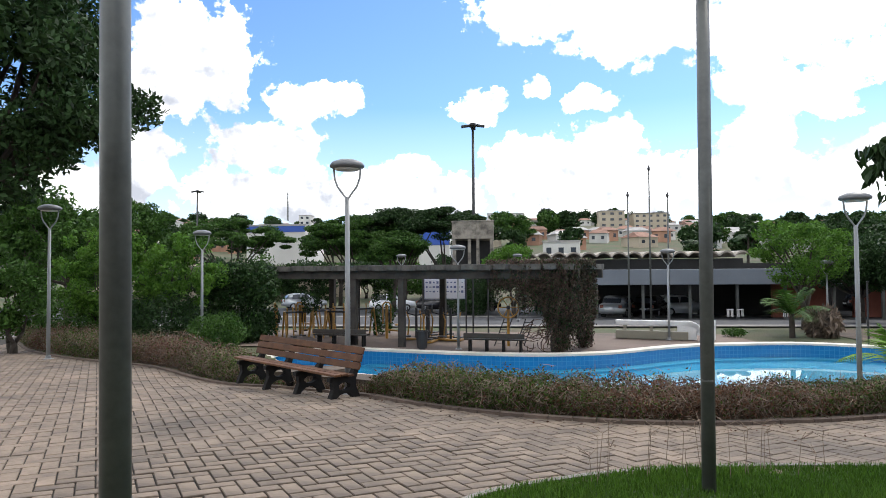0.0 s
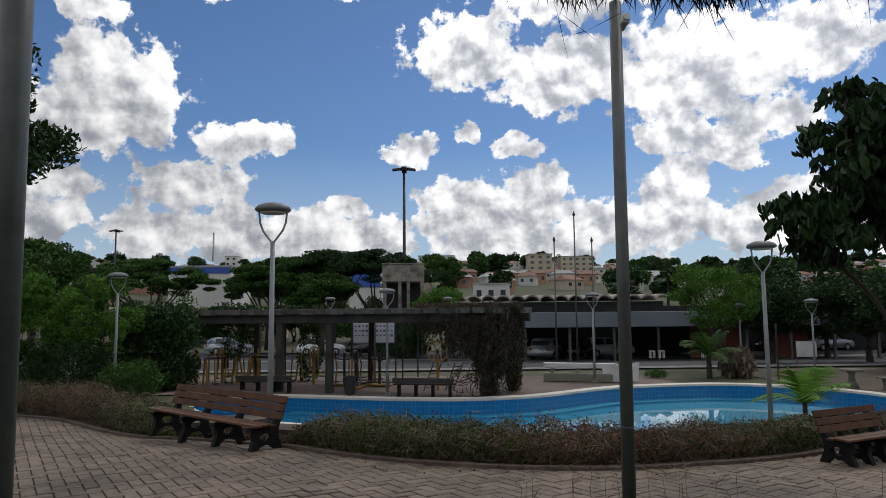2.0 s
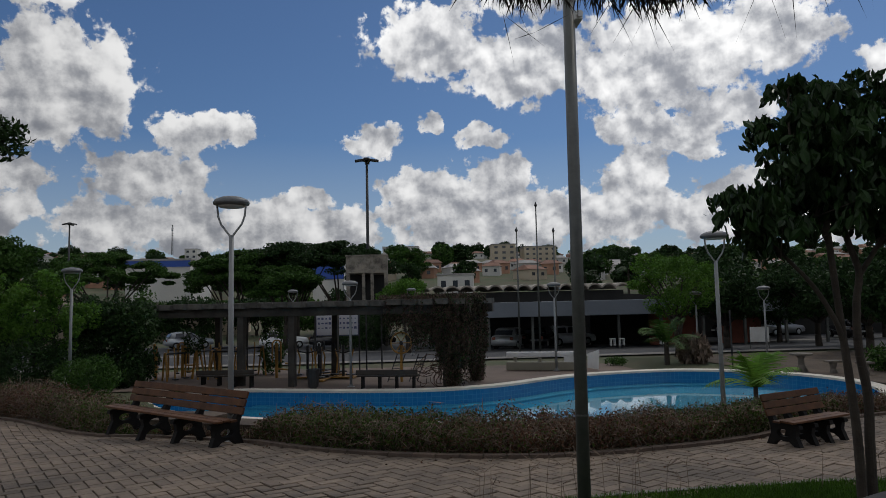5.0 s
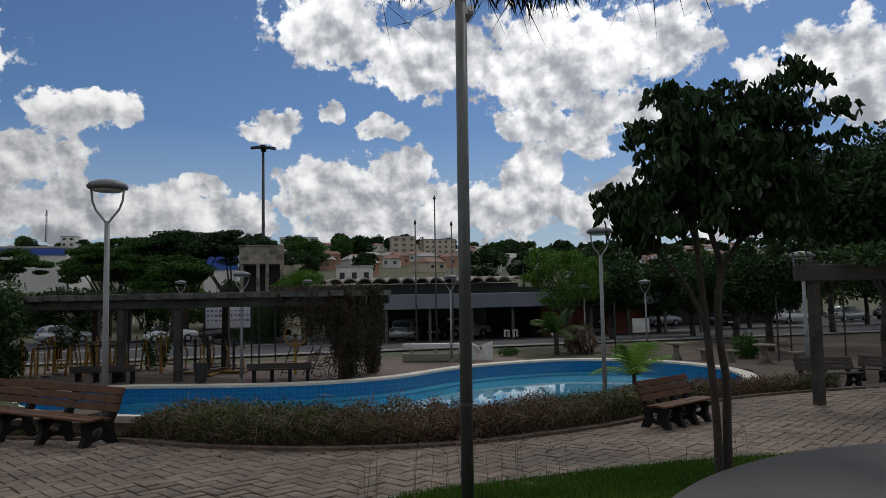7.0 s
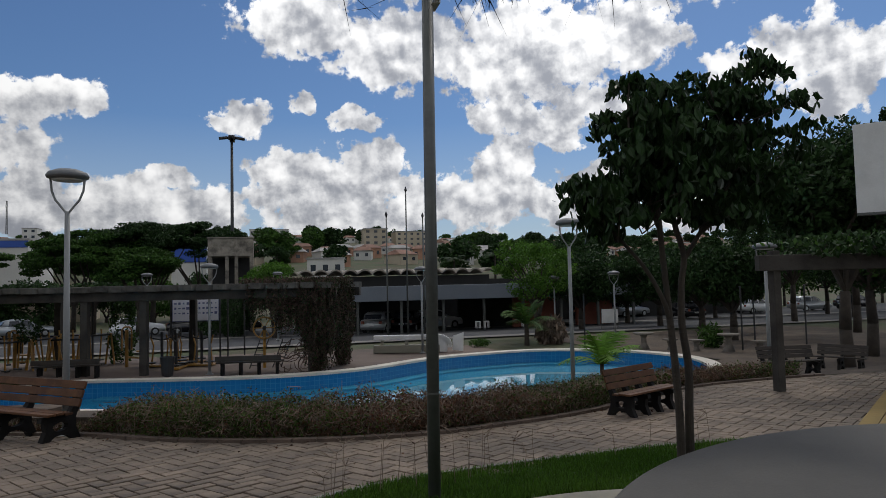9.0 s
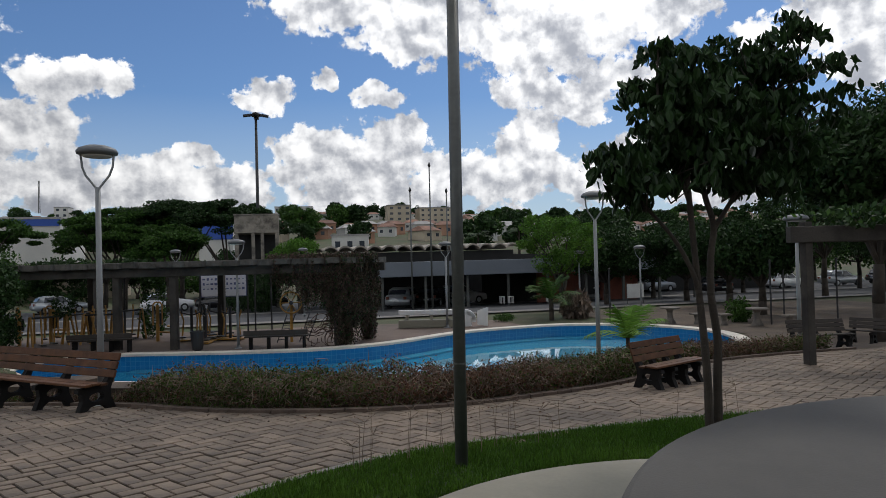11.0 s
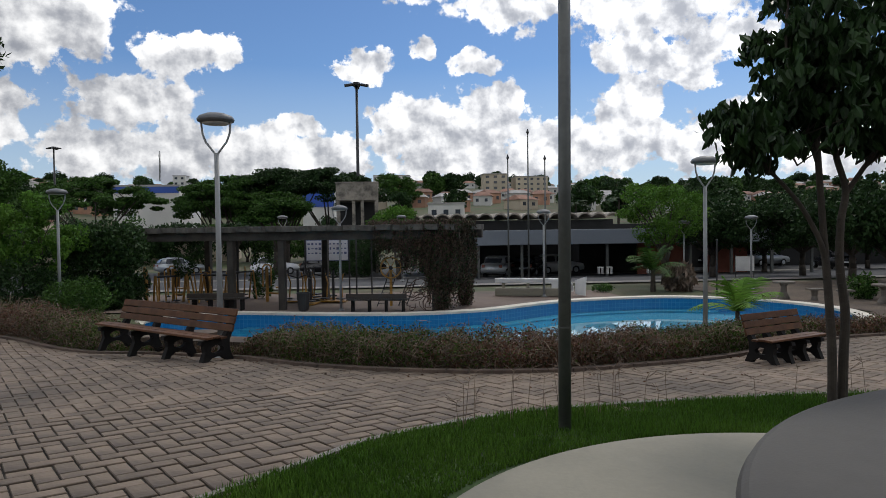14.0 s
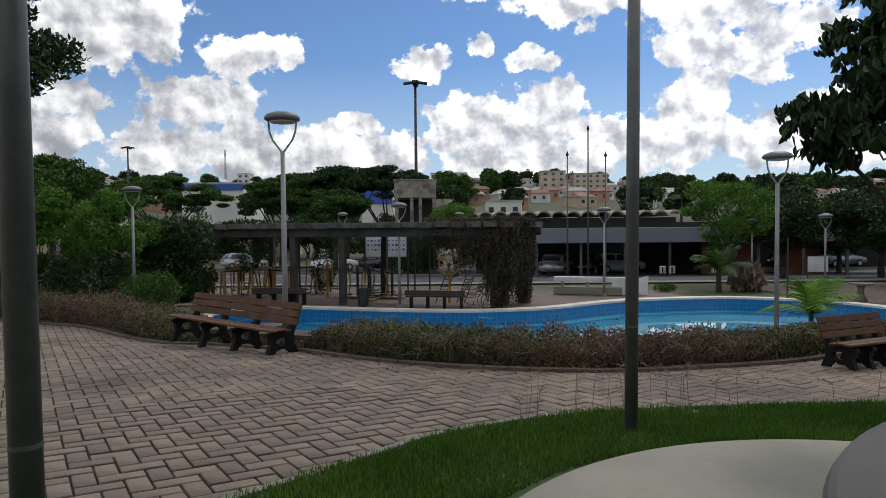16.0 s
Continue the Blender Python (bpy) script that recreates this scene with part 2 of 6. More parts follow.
M = {
    "paver": material("weathered_concrete_paver", (0.162, 0.121, 0.088), 0.85, 0.35, 0.45, 18, 0.7, island=0.2, each=0.2, tint=(0.1, 0.076, 0.056), stain=(1.1, 0.6)),
    "joint": material("sandy_paving_joint", (0.026, 0.021, 0.015), 0.95, 0.4, 2, 60, 0.4),
    "kerb": material("reddish_concrete_kerb", (0.12, 0.085, 0.065), 0.9, 0.35, 1.5, 40, 0.6, each=0.1, stain=(2.0, 0.6)),
    "grass_soil": material("grassy_soil", (0.04, 0.062, 0.018), 0.95, 0.4, 0.25, 30, 0.5, tint=(0.075, 0.06, 0.032)),
    "grass": foliage("grass_blade", (0.064, 0.13, 0.016), 0.45, 0.3),
    "lawn_soil": material("lawn_thatch", (0.028, 0.055, 0.01), 0.95, 0.4, 3, 40, 0.5),
    "block_wall": material("grey_rendered_wall", (0.22, 0.21, 0.19), 0.9, 0.2, 0.5, 20, 0.2, stain=(0.6, 0.8)),
    "soil": material("dry_soil", (0.095, 0.068, 0.047), 0.95, 0.4, 1, 30, 0.5),
    "plaza": material("reddish_screed", (0.15, 0.108, 0.084), 0.9, 0.3, 0.4, 20, 0.3, stain=(0.5, 0.75)),
    "asphalt": material("asphalt", (0.04, 0.04, 0.043), 0.9, 0.3, 0.3, 40, 0.3),
    "sidewalk": material("pale_sidewalk", (0.18, 0.168, 0.15), 0.9, 0.25, 0.6, 30, 0.3),
    "concrete": material("pale_smooth_concrete", (0.21, 0.195, 0.15), 0.75, 0.12, 0.8, 30, 0.15, stain=(1.2, 0.9)),
    "painted": material("grey_painted_concrete", (0.06, 0.055, 0.049), 0.75, 0.12, 1.0, 60, 0.15, stain=(1.5, 0.85)),
    "old_concrete": material("stained_old_concrete", (0.17, 0.15, 0.128), 0.9, 0.35, 0.5, 20, 0.4, stain=(0.6, 0.5)),
    "post": material("weathered_concrete_post", (0.05, 0.044, 0.038), 0.9, 0.3, 1.5, 30, 0.5, stain=(1.5, 0.6)),
    "joist": material("weathered_pale_joist", (0.1, 0.093, 0.083), 0.9, 0.35, 2.0, 30, 0.5, each=0.25, stain=(2.5, 0.55)),
    "streaked": material("streaked_old_concrete", (0.27, 0.245, 0.205), 0.9, 0.35, 0.8, 14, 0.4, stain=(1.3, 0.35)),
    "steel": material("dull_galvanised_steel", (0.09, 0.096, 0.09), 0.45, 0.25, 1.2, 30, 0.1, metal=0.15, stain=(3, 0.7)),
    "lamp_grey": material("light_grey_lamp_paint", (0.20, 0.21, 0.215), 0.5, 0.12, 2, 30, 0.05),
    "lamp_head": material("grey_lamp_shell", (0.11, 0.115, 0.12), 0.5, 0.15, 3, 30, 0.05),
    "lens": material("frosted_lamp_lens", (0.6, 0.6, 0.58), 0.3, 0.1, 3, 30, 0.0),
    "black_metal": material("black_metal", (0.02, 0.02, 0.022), 0.5, 0.3, 3, 30, 0.1),
    "bench_leg": material("black_cast_bench_leg", (0.012, 0.011, 0.0105), 0.8, 0.35, 4, 60, 0.2, spec=0.2),
    "plank": material("brown_bench_plank", (0.10, 0.042, 0.017), 0.6, 0.3, 6, 60, 0.25, each=0.15, stain=(4, 0.7), spec=0.25),
    "plank_dark": material("dark_bench_plank", (0.034, 0.026, 0.02), 0.7, 0.3, 6, 60, 0.25, each=0.2),
    "white": material("white_paint", (0.58, 0.58, 0.57), 0.6, 0.1, 1, 30, 0.1, stain=(1.2, 0.9)),
    "coping": material("pale_pool_coping", (0.62, 0.58, 0.50), 0.7, 0.15, 1, 30, 0.2, stain=(1.5, 0.85)),
    "pool_tile": tile_material("blue_pool_tile", (0.012, 0.16, 0.38), (0.03, 0.21, 0.42), 0.15),
    "pool_floor": tile_material("teal_pool_floor_tile", (0.025, 0.27, 0.42), (0.045, 0.31, 0.45), 0.15),
    "yellow": material("yellow_gym_paint", (0.35, 0.18, 0.03), 0.45, 0.2, 3, 30, 0.05),
    "bark": material("grey_brown_bark", (0.05, 0.04, 0.031), 0.95, 0.4, 4, 30, 0.8),
    "leaf_dark": foliage("dark_leaf", (0.024, 0.05, 0.015), 0.5, 0.15),
    "leaf_mid": foliage("mid_green_leaf", (0.045, 0.095, 0.018), 0.5, 0.22),
    "leaf_bright": foliage("bright_green_leaf", (0.085, 0.175, 0.025)),
    "leaf_near": foliage("glossy_tree_leaf", (0.022, 0.046, 0.014), 0.45, 0.12, 0.4),
    "palm_leaf": foliage("palm_leaf", (0.075, 0.16, 0.03), 0.3),
    "palm_bright": foliage("bright_palm_leaf", (0.13, 0.25, 0.035), 0.3),
    "hedge_green": foliage("hedge_leaf", (0.06, 0.09, 0.02), 0.6),
    "hedge_red": foliage("reddish_hedge_leaf", (0.115, 0.055, 0.036), 0.6),
    "hedge_twig": material("bare_hedge_twig", (0.19, 0.14, 0.105), 0.9, 0.4, 3, 30, 0.0, island=0.4),
    "vine_brown": foliage("dry_vine", (0.078, 0.05, 0.04), 0.6, 0.15),
    "thatch": material("dark_palm_thatch", (0.045, 0.036, 0.026), 0.95, 0.4, 4, 30, 0.2, island=0.4),
    "sheet_roof": material("weathered_fibre_cement", (0.36, 0.32, 0.27), 0.9, 0.3, 0.5, 15, 0.2, stain=(0.8, 0.6)),
    "fascia": material("blue_grey_fascia", (0.135, 0.155, 0.18), 0.6, 0.15, 0.4, 20, 0.1),
    # near-black colour stands in for deep shade in the hall and tower
    "shade_black": material("near_black_for_shade", (0.02, 0.02, 0.02), 0.9, 0.3, 1, 20, 0.1),
    "red_wall": material("red_brick_wall", (0.22, 0.07, 0.045), 0.9, 0.3, 1, 20, 0.2),
    "cream": material("cream_render", (0.42, 0.36, 0.27), 0.9, 0.2, 0.2, 5, 0.1, each=0.15),
    "offwhite": material("off_white_render", (0.52, 0.51, 0.48), 0.9, 0.15, 0.2, 5, 0.1, each=0.12),
    "brick_house": material("bare_clay_block", (0.36, 0.20, 0.13), 0.9, 0.25, 0.3, 8, 0.2, each=0.15),
    "clay_roof": material("clay_tile_roof", (0.2, 0.105, 0.072), 0.9, 0.35, 0.4, 6, 0.2, each=0.25),
    "grey_roof": material("grey_sheet_roof", (0.30, 0.29, 0.28), 0.85, 0.3, 0.4, 6, 0.2, each=0.15),
    "blue": material("blue_band_paint", (0.02, 0.07, 0.32), 0.5, 0.1, 0.3, 5, 0.0),
    "glass_dark": material("dark_window_glass", (0.03, 0.035, 0.045), 0.15, 0.1, 2, 10, 0.0),
    "car_white": material("white_car_paint", (0.72, 0.73, 0.74), 0.25, 0.04, 1, 10, 0.0),
    "car_silver": material("silver_car_paint", (0.40, 0.42, 0.44), 0.3, 0.05, 1, 10, 0.0, metal=0.5),
    "car_black": material("black_car_paint", (0.012, 0.012, 0.014), 0.2, 0.05, 1, 10, 0.0),
    "tyre": material("tyre_rubber", (0.015, 0.015, 0.015), 0.9, 0.2, 5, 30, 0.1),
    "sign_white": material("pale_printed_board", (0.62, 0.63, 0.70), 0.5, 0.06, 1, 20, 0.0),
    "ink": material("blue_grey_print", (0.12, 0.14, 0.28), 0.6, 0.2, 3, 30, 0.0),
    "yellow_paver": material("yellow_tactile_paver", (0.2, 0.135, 0.035), 0.85, 0.25, 2, 30, 0.4, each=0.1),
}


def water_material():
    m = bpy.data.materials.new("pool_water")
    m.use_nodes = True
    nt = m.node_tree
    b = nt.nodes["Principled BSDF"]
    b.inputs["Base Color"].default_value = (0.75, 0.93, 0.96, 1)
    b.inputs["Roughness"].default_value, b.inputs["IOR"].default_value = 0.02, 1.33
    b.inputs["Transmission Weight"].default_value = 1.0
    n = nt.nodes.new("ShaderNodeTexNoise")
    co = nt.nodes.new("ShaderNodeTexCoord")
    nt.links.new(co.outputs["Object"], n.inputs["Vector"])
    n.inputs["Scale"].default_value, n.inputs["Detail"].default_value = 2.2, 3
    bp = nt.nodes.new("ShaderNodeBump")
    bp.inputs["Strength"].default_value, bp.inputs["Distance"].default_value = 0.02, 0.02
    nt.links.new(n.outputs[0], bp.inputs["Height"])
    nt.links.new(bp.outputs[0], b.inputs["Normal"])
    return m


M["water"] = water_material()


# ---- builders ----
def part(name, bm, mat, parent=None, label="", loc=None):
    me = bpy.data.meshes.new(name)
    bm.to_mesh(me)
    bm.free()
    return mesh_part(name, me, mat, parent, label, loc)


def mesh_part(name, me, mat, parent=None, label="", loc=None):
    if mat is not None and not me.materials:
        me.materials.append(M[mat] if isinstance(mat, str) else mat)
    ob = new(name, me)
    if parent is not None:
        ob.parent = parent
    if loc is not None:
        ob.location = loc
    if label:
        ob["label"] = label
    return ob


def thing(name, m, label, category, group="", kind=""):
    ob = new(name)
    ob.empty_display_size = 0.2
    ob.matrix_basis = m
    return tagged(ob, label, category, group, kind)


def box(bm, x, y, z, sx, sy, sz, turn=None, bevel=0.0):
    """A box by its middle and its sizes."""
    m = Matrix.Translation((x, y, z)) @ (turn or Matrix.Identity(4)) @ Matrix.Diagonal((sx, sy, sz, 1))
    got = bmesh.ops.create_cube(bm, size=1.0, matrix=m)
    if bevel:
        edges = {e for v in got["verts"] for e in v.link_edges}
        bmesh.ops.bevel(bm, geom=list(edges), offset=bevel, segments=2, profile=0.6, affect="EDGES")
    return bm


def tube(bm, a, b, r0, r1=None, sides=10, caps=True):
    a, b = Vector(a), Vector(b)
    d = b - a
    m = Matrix.Translation((a + b) / 2) @ d.to_track_quat("Z", "Y").to_matrix().to_4x4()
    bmesh.ops.create_cone(bm, cap_ends=caps, segments=sides, radius1=r0, radius2=r0 if r1 is None else r1, depth=d.length, matrix=m)
    return bm


def pipe(bm, points, r, sides=8):
    """A bent round bar through the points."""
    for a, b in zip(points, points[1:]):
        tube(bm, a, b, r, r, sides)
    for p in points[1:-1]:
        bmesh.ops.create_icosphere(bm, subdivisions=1, radius=r * 1.02, matrix=Matrix.Translation(p))
    return bm


def lathe(bm, profile, sides=24):
    """A round body from (radius, height) pairs, about the z axis."""
    rings = []
    for r, z in profile:
        rings.append([bm.verts.new((r * math.cos(2 * math.pi * k / sides), r * math.sin(2 * math.pi * k / sides), z)) for k in range(sides)])
    for lo, hi in zip(rings, rings[1:]):
        for k in range(sides):
            bm.faces.new((lo[k], lo[(k + 1) % sides], hi[(k + 1) % sides], hi[k]))
    bm.faces.new(rings[0][::-1]), bm.faces.new(rings[-1])
    return bm


def smooth(ob):
    ob.data.polygons.foreach_set("use_smooth", [True] * len(ob.data.polygons))
    return ob


def raw_mesh(name, verts, faces):
    me = bpy.data.meshes.new(name)
    me.from_pydata(np.asarray(verts).tolist(), [], np.asarray(faces).tolist())
    me.update()
    return me


def leaf_mesh(name, centres, length, width, rng, droop=0.0, spread=1.0, oval=False):
    """Many folded diamond-shaped leaves, one at each centre."""
    n = len(centres)
    a = rng.normal(size=(n, 3))
    a[:, 2] = a[:, 2] * spread - droop
    a /= np.linalg.norm(a, axis=1)[:, None]
    b = np.cross(a, rng.normal(size=(n, 3)))
    b /= np.linalg.norm(b, axis=1)[:, None] + 1e-9
    s = rng.uniform(0.7, 1.3, (n, 1))
    a, b = a * length * s * 0.5, b * width * s * 0.5
    if oval:
        k = np.cross(a, b)
        k *= length * 0.12 / (np.linalg.norm(k, axis=1)[:, None] + 1e-9)
        v = np.stack([centres - a, centres + b * 0.9 - a * 0.35 + k, centres + b * 0.8 + a * 0.35 + k, centres + a, centres - b * 0.8 + a * 0.35 + k, centres - b * 0.9 - a * 0.35 + k], 1).reshape(-1, 3)
        i = np.arange(n)[:, None] * 6
        return raw_mesh(name, v, np.vstack([i + [0, 1, 2, 3], i + [0, 3, 4, 5]]))
    v = np.stack([centres - a, centres + b - a * 0.15, centres + a, centres - b - a * 0.15], 1).reshape(-1, 3)
    return raw_mesh(name, v, np.arange(4 * n).reshape(-1, 4))


def smoothstep(x):
    x = np.clip(x, 0, 1)
    return x * x * (3 - 2 * x)


# ---- lie of the land ----
NEAR_Y, NEAR_Z = [-400, -5, 0, 5.6, 10, 11.5, 15.5, 32, 50, 75], [0.3, 0.05, 0, -0.225, -0.41, -0.55, -1.18, -1.25, -2.05, -2.4]
HILL_Y, HILL_Z = [75, 95, 130, 200, 260, 330, 400, 500, 700, 3000], [-2.4, -1.4, 2.6, 9, 14, 21, 27, 30.5, 30, 20]


def land(x, y):
    x, y = np.asarray(x, float), np.asarray(y, float)
    side = np.where(y < 30, np.maximum(-0.043 * y, -1.25), np.interp(y, NEAR_Y, NEAR_Z))
    s = smoothstep((x + 8) / 3.5)
    near = side * (1 - s) + np.interp(y, NEAR_Y, NEAR_Z) * s
    hill = np.interp(y, HILL_Y, HILL_Z) + np.where(y > 95, (np.sin(x * 0.021 + 1.0) * 2.0 + np.maximum(-x, 0) * 0.02) * np.clip((y - 95) / 250, 0, 1), 0)
    return np.where(y < 75, near, hill)


def spline(points, closed, steps=8):
    """A smooth line through the points."""
    p = np.array(points, float)
    n = len(p)
    out = []
    for i in range(n if closed else n - 1):
        q = [p[(i + k) % n] if closed else p[min(max(i + k, 0), n - 1)] for k in (-1, 0, 1, 2)]
        for t in np.arange(steps) / steps:
            out.append(0.5 * (2 * q[1] + (q[2] - q[0]) * t + (2 * q[0] - 5 * q[1] + 4 * q[2] - q[3]) * t * t + (3 * q[1] - q[0] - 3 * q[2] + q[3]) * t**3))
    if not closed:
        out.append(p[-1])
    return np.array(out)


def inside(poly, x, y):
    x, y = np.asarray(x), np.asarray(y)
    hit = np.zeros(x.shape, bool)
    j = len(poly) - 1
    for i in range(len(poly)):
        xi, yi, xj, yj = *poly[i], *poly[j]
        hit ^= ((yi > y) != (yj > y)) & (x < (xj - xi) * (y - yi) / (yj - yi + 1e-12) + xi)
        j = i
    return hit


def offset(line, d):
    """The closed or open line moved sideways by d (to its left)."""
    t = np.gradient(line, axis=0)
    t /= np.linalg.norm(t, axis=1)[:, None] + 1e-9
    return line + np.stack([-t[:, 1], t[:, 0]], 1) * d


POOL = spline([(-7.2, 20.2), (-5.9, 18.2), (-3.5, 16.75), (-1.0, 15.7), (2.5, 14.9), (6.0, 14.5), (9.0, 14.7), (11.8, 15.8), (13.5, 17.2), (14.35, 18.9), (14.4, 20.6),
               (13.7, 22.2), (12.4, 23.4), (10.7, 24.1), (8.7, 23.95), (6.9, 23.5), (5.5, 22.7), (4.1, 21.7), (3.0, 21.15), (1.2, 20.8), (-0.8, 21.0), (-2.8, 21.5), (-5.0, 22.1), (-6.6, 21.8)], True)
KERB = spline([(-24.0, 29.0), (-19.0, 23.8), (-15.0, 19.3), (-13.0, 17.4), (-10.8, 15.8), (-8.2, 14.35), (-6.2, 12.9), (-4.5, 11.75), (-2.3, 10.22), (-1.3, 9.36), (-0.3, 8.72), (0.9, 8.24), (2.0, 8.05),
               (2.7, 8.08), (3.4, 8.24), (4.3, 8.47), (5.2, 8.85), (6.4, 9.6), (7.5, 10.2), (8.6, 10.7), (10.1, 10.95), (11.6, 11.0)], False)
LAWN = spline([(-2.6, 2.2), (-1.75, 3.3), (-1.05, 4.08), (-0.68, 4.5), (-0.34, 4.9), (-0.07, 5.22), (0.4, 5.54), (0.92, 5.82), (1.65, 6.06), (2.68, 6.22), (3.6, 6.27), (4.6, 6.32), (5.8, 6.1), (7.5, 5.1), (9.0, 3.5)], False)
FLOOR_C, FLOOR_R = (2.63, 2.345), 2.65
STAGE_C, STAGE_R = (4.27, 0.92), 3.12
PERGOLA_TOP = 1.72


def sheet(name, xs, ys, mat, lift=0.0, keep=None, sink=None, label="", kind="structure"):
    """A piece of ground that follows the land."""
    gx, gy = np.meshgrid(xs, ys)
    gz = land(gx, gy) + lift
    if sink is not None:
        gz = np.where(inside(sink, gx, gy), -3.3, gz)
    v = np.stack([gx, gy, gz], -1).reshape(-1, 3)
    nx, ny = len(xs), len(ys)
    i = (np.arange(ny - 1)[:, None] * nx + np.arange(nx - 1)).ravel()
    f = np.stack([i, i + 1, i + nx + 1, i + nx], 1)
    if keep is not None:
        mid = v[f].mean(1)
        f = f[keep(mid[:, 0], mid[:, 1])]
    ob = mesh_part(name, raw_mesh(name, v, f), mat)
    smooth(ob)
    return tagged(ob, label, name.replace("_", " "), kind=kind)


def ribbon(line, d0, d1, z0, z1, follow=True):
    """A band along a line between two sideways offsets, as a body from z0 to z1 over the land."""
    a, b = offset(line, d0), offset(line, d1)
    bm = bmesh.new()
    ring = []
    for (ax, ay), (bx, by), (mx, my) in zip(a, b, line):
        g = float(land(mx, my)) if follow else 0.0
        ring.append([bm.verts.new(p) for p in ((ax, ay, g + z0), (bx, by, g + z0), (bx, by, g + z1), (ax, ay, g + z1))])
    for r, s in zip(ring, ring[1:]):
        for k in range(4):
            bm.faces.new((r[k], r[(k + 1) % 4], s[(k + 1) % 4], s[k]))
    bm.faces.new(ring[0][::-1]), bm.faces.new(ring[-1])
    bmesh.ops.recalc_face_normals(bm, faces=bm.faces)
    return bm


# ---- ground ----
xs = np.r_[-3000, -1500, -800, np.arange(-480, -60, 20), np.arange(-60, -14, 2), np.arange(-14, 18, 0.22), np.arange(18, 60, 2), np.arange(60, 500, 20), 800, 1500, 3000]
ys = np.r_[-3000, -800, -200, np.arange(-60, 0, 6), np.arange(0, 28, 0.22), np.arange(28, 80, 2), np.arange(80, 520, 12), 600, 700, 1000, 2000, 3000]
POOL_RIM = offset(POOL, 0.05)
sheet("ground", xs, ys, "grass_soil", -0.03, sink=offset(POOL, -0.24), label="grassy ground that slopes to the pool and rises to a hill")


def paved(x, y):
    edge = np.interp(x, KERB[:, 0], KERB[:, 1])
    lawn = np.interp(x, LAWN[:, 0], LAWN[:, 1], left=-9, right=3.0)
    return (y < edge) & (y > lawn) & (y < 24)


sheet("pavement", np.arange(-30, 16, 0.25), np.arange(-4, 24, 0.25), "joint", -0.012, keep=lambda x, y: paved(x, y - 0.15) & paved(x, y + 0.2), label="sloping paved court of concrete pavers")
sheet("plaza", np.arange(-12, 10, 0.5), np.arange(20, 31, 0.25), "plaza", 0.012, keep=lambda x, y: ~inside(POOL, x, y - 0.2) & ~inside(POOL, x, y + 0.15) & (y > 20.5) & (y < 29 - 0.1 * x), label="reddish screed floor under the gym devices")
sheet("road", np.arange(-120, 121, 4), np.arange(33, 67, 2), "asphalt", 0.02, label="grey asphalt road and car park behind the pool")
sheet("sidewalk", np.arange(-120, 121, 4), np.arange(31.5, 33.3, 0.8), "sidewalk", 0.05, label="pale concrete sidewalk along the road")
sheet("footpath", np.arange(-60, -9, 1.5), np.arange(24.2, 26.8, 0.6), "sidewalk", 0.03, label="pale concrete footpath across the lawn")
sheet("parking_strip", np.arange(-60, 70, 3), np.arange(47, 50.1, 1.5), "sidewalk", 0.04, label="pale concrete parking strip in the road")
sheet("yard", np.arange(7.2, 30, 0.8), np.arange(11.2, 31, 0.5), "soil", 0.004, keep=lambda x, y: ~inside(offset(POOL, -0.5), x, y) & (x > 13.5) | (y < 15) & (x > 11.5), label="bare brown soil beside the pool")


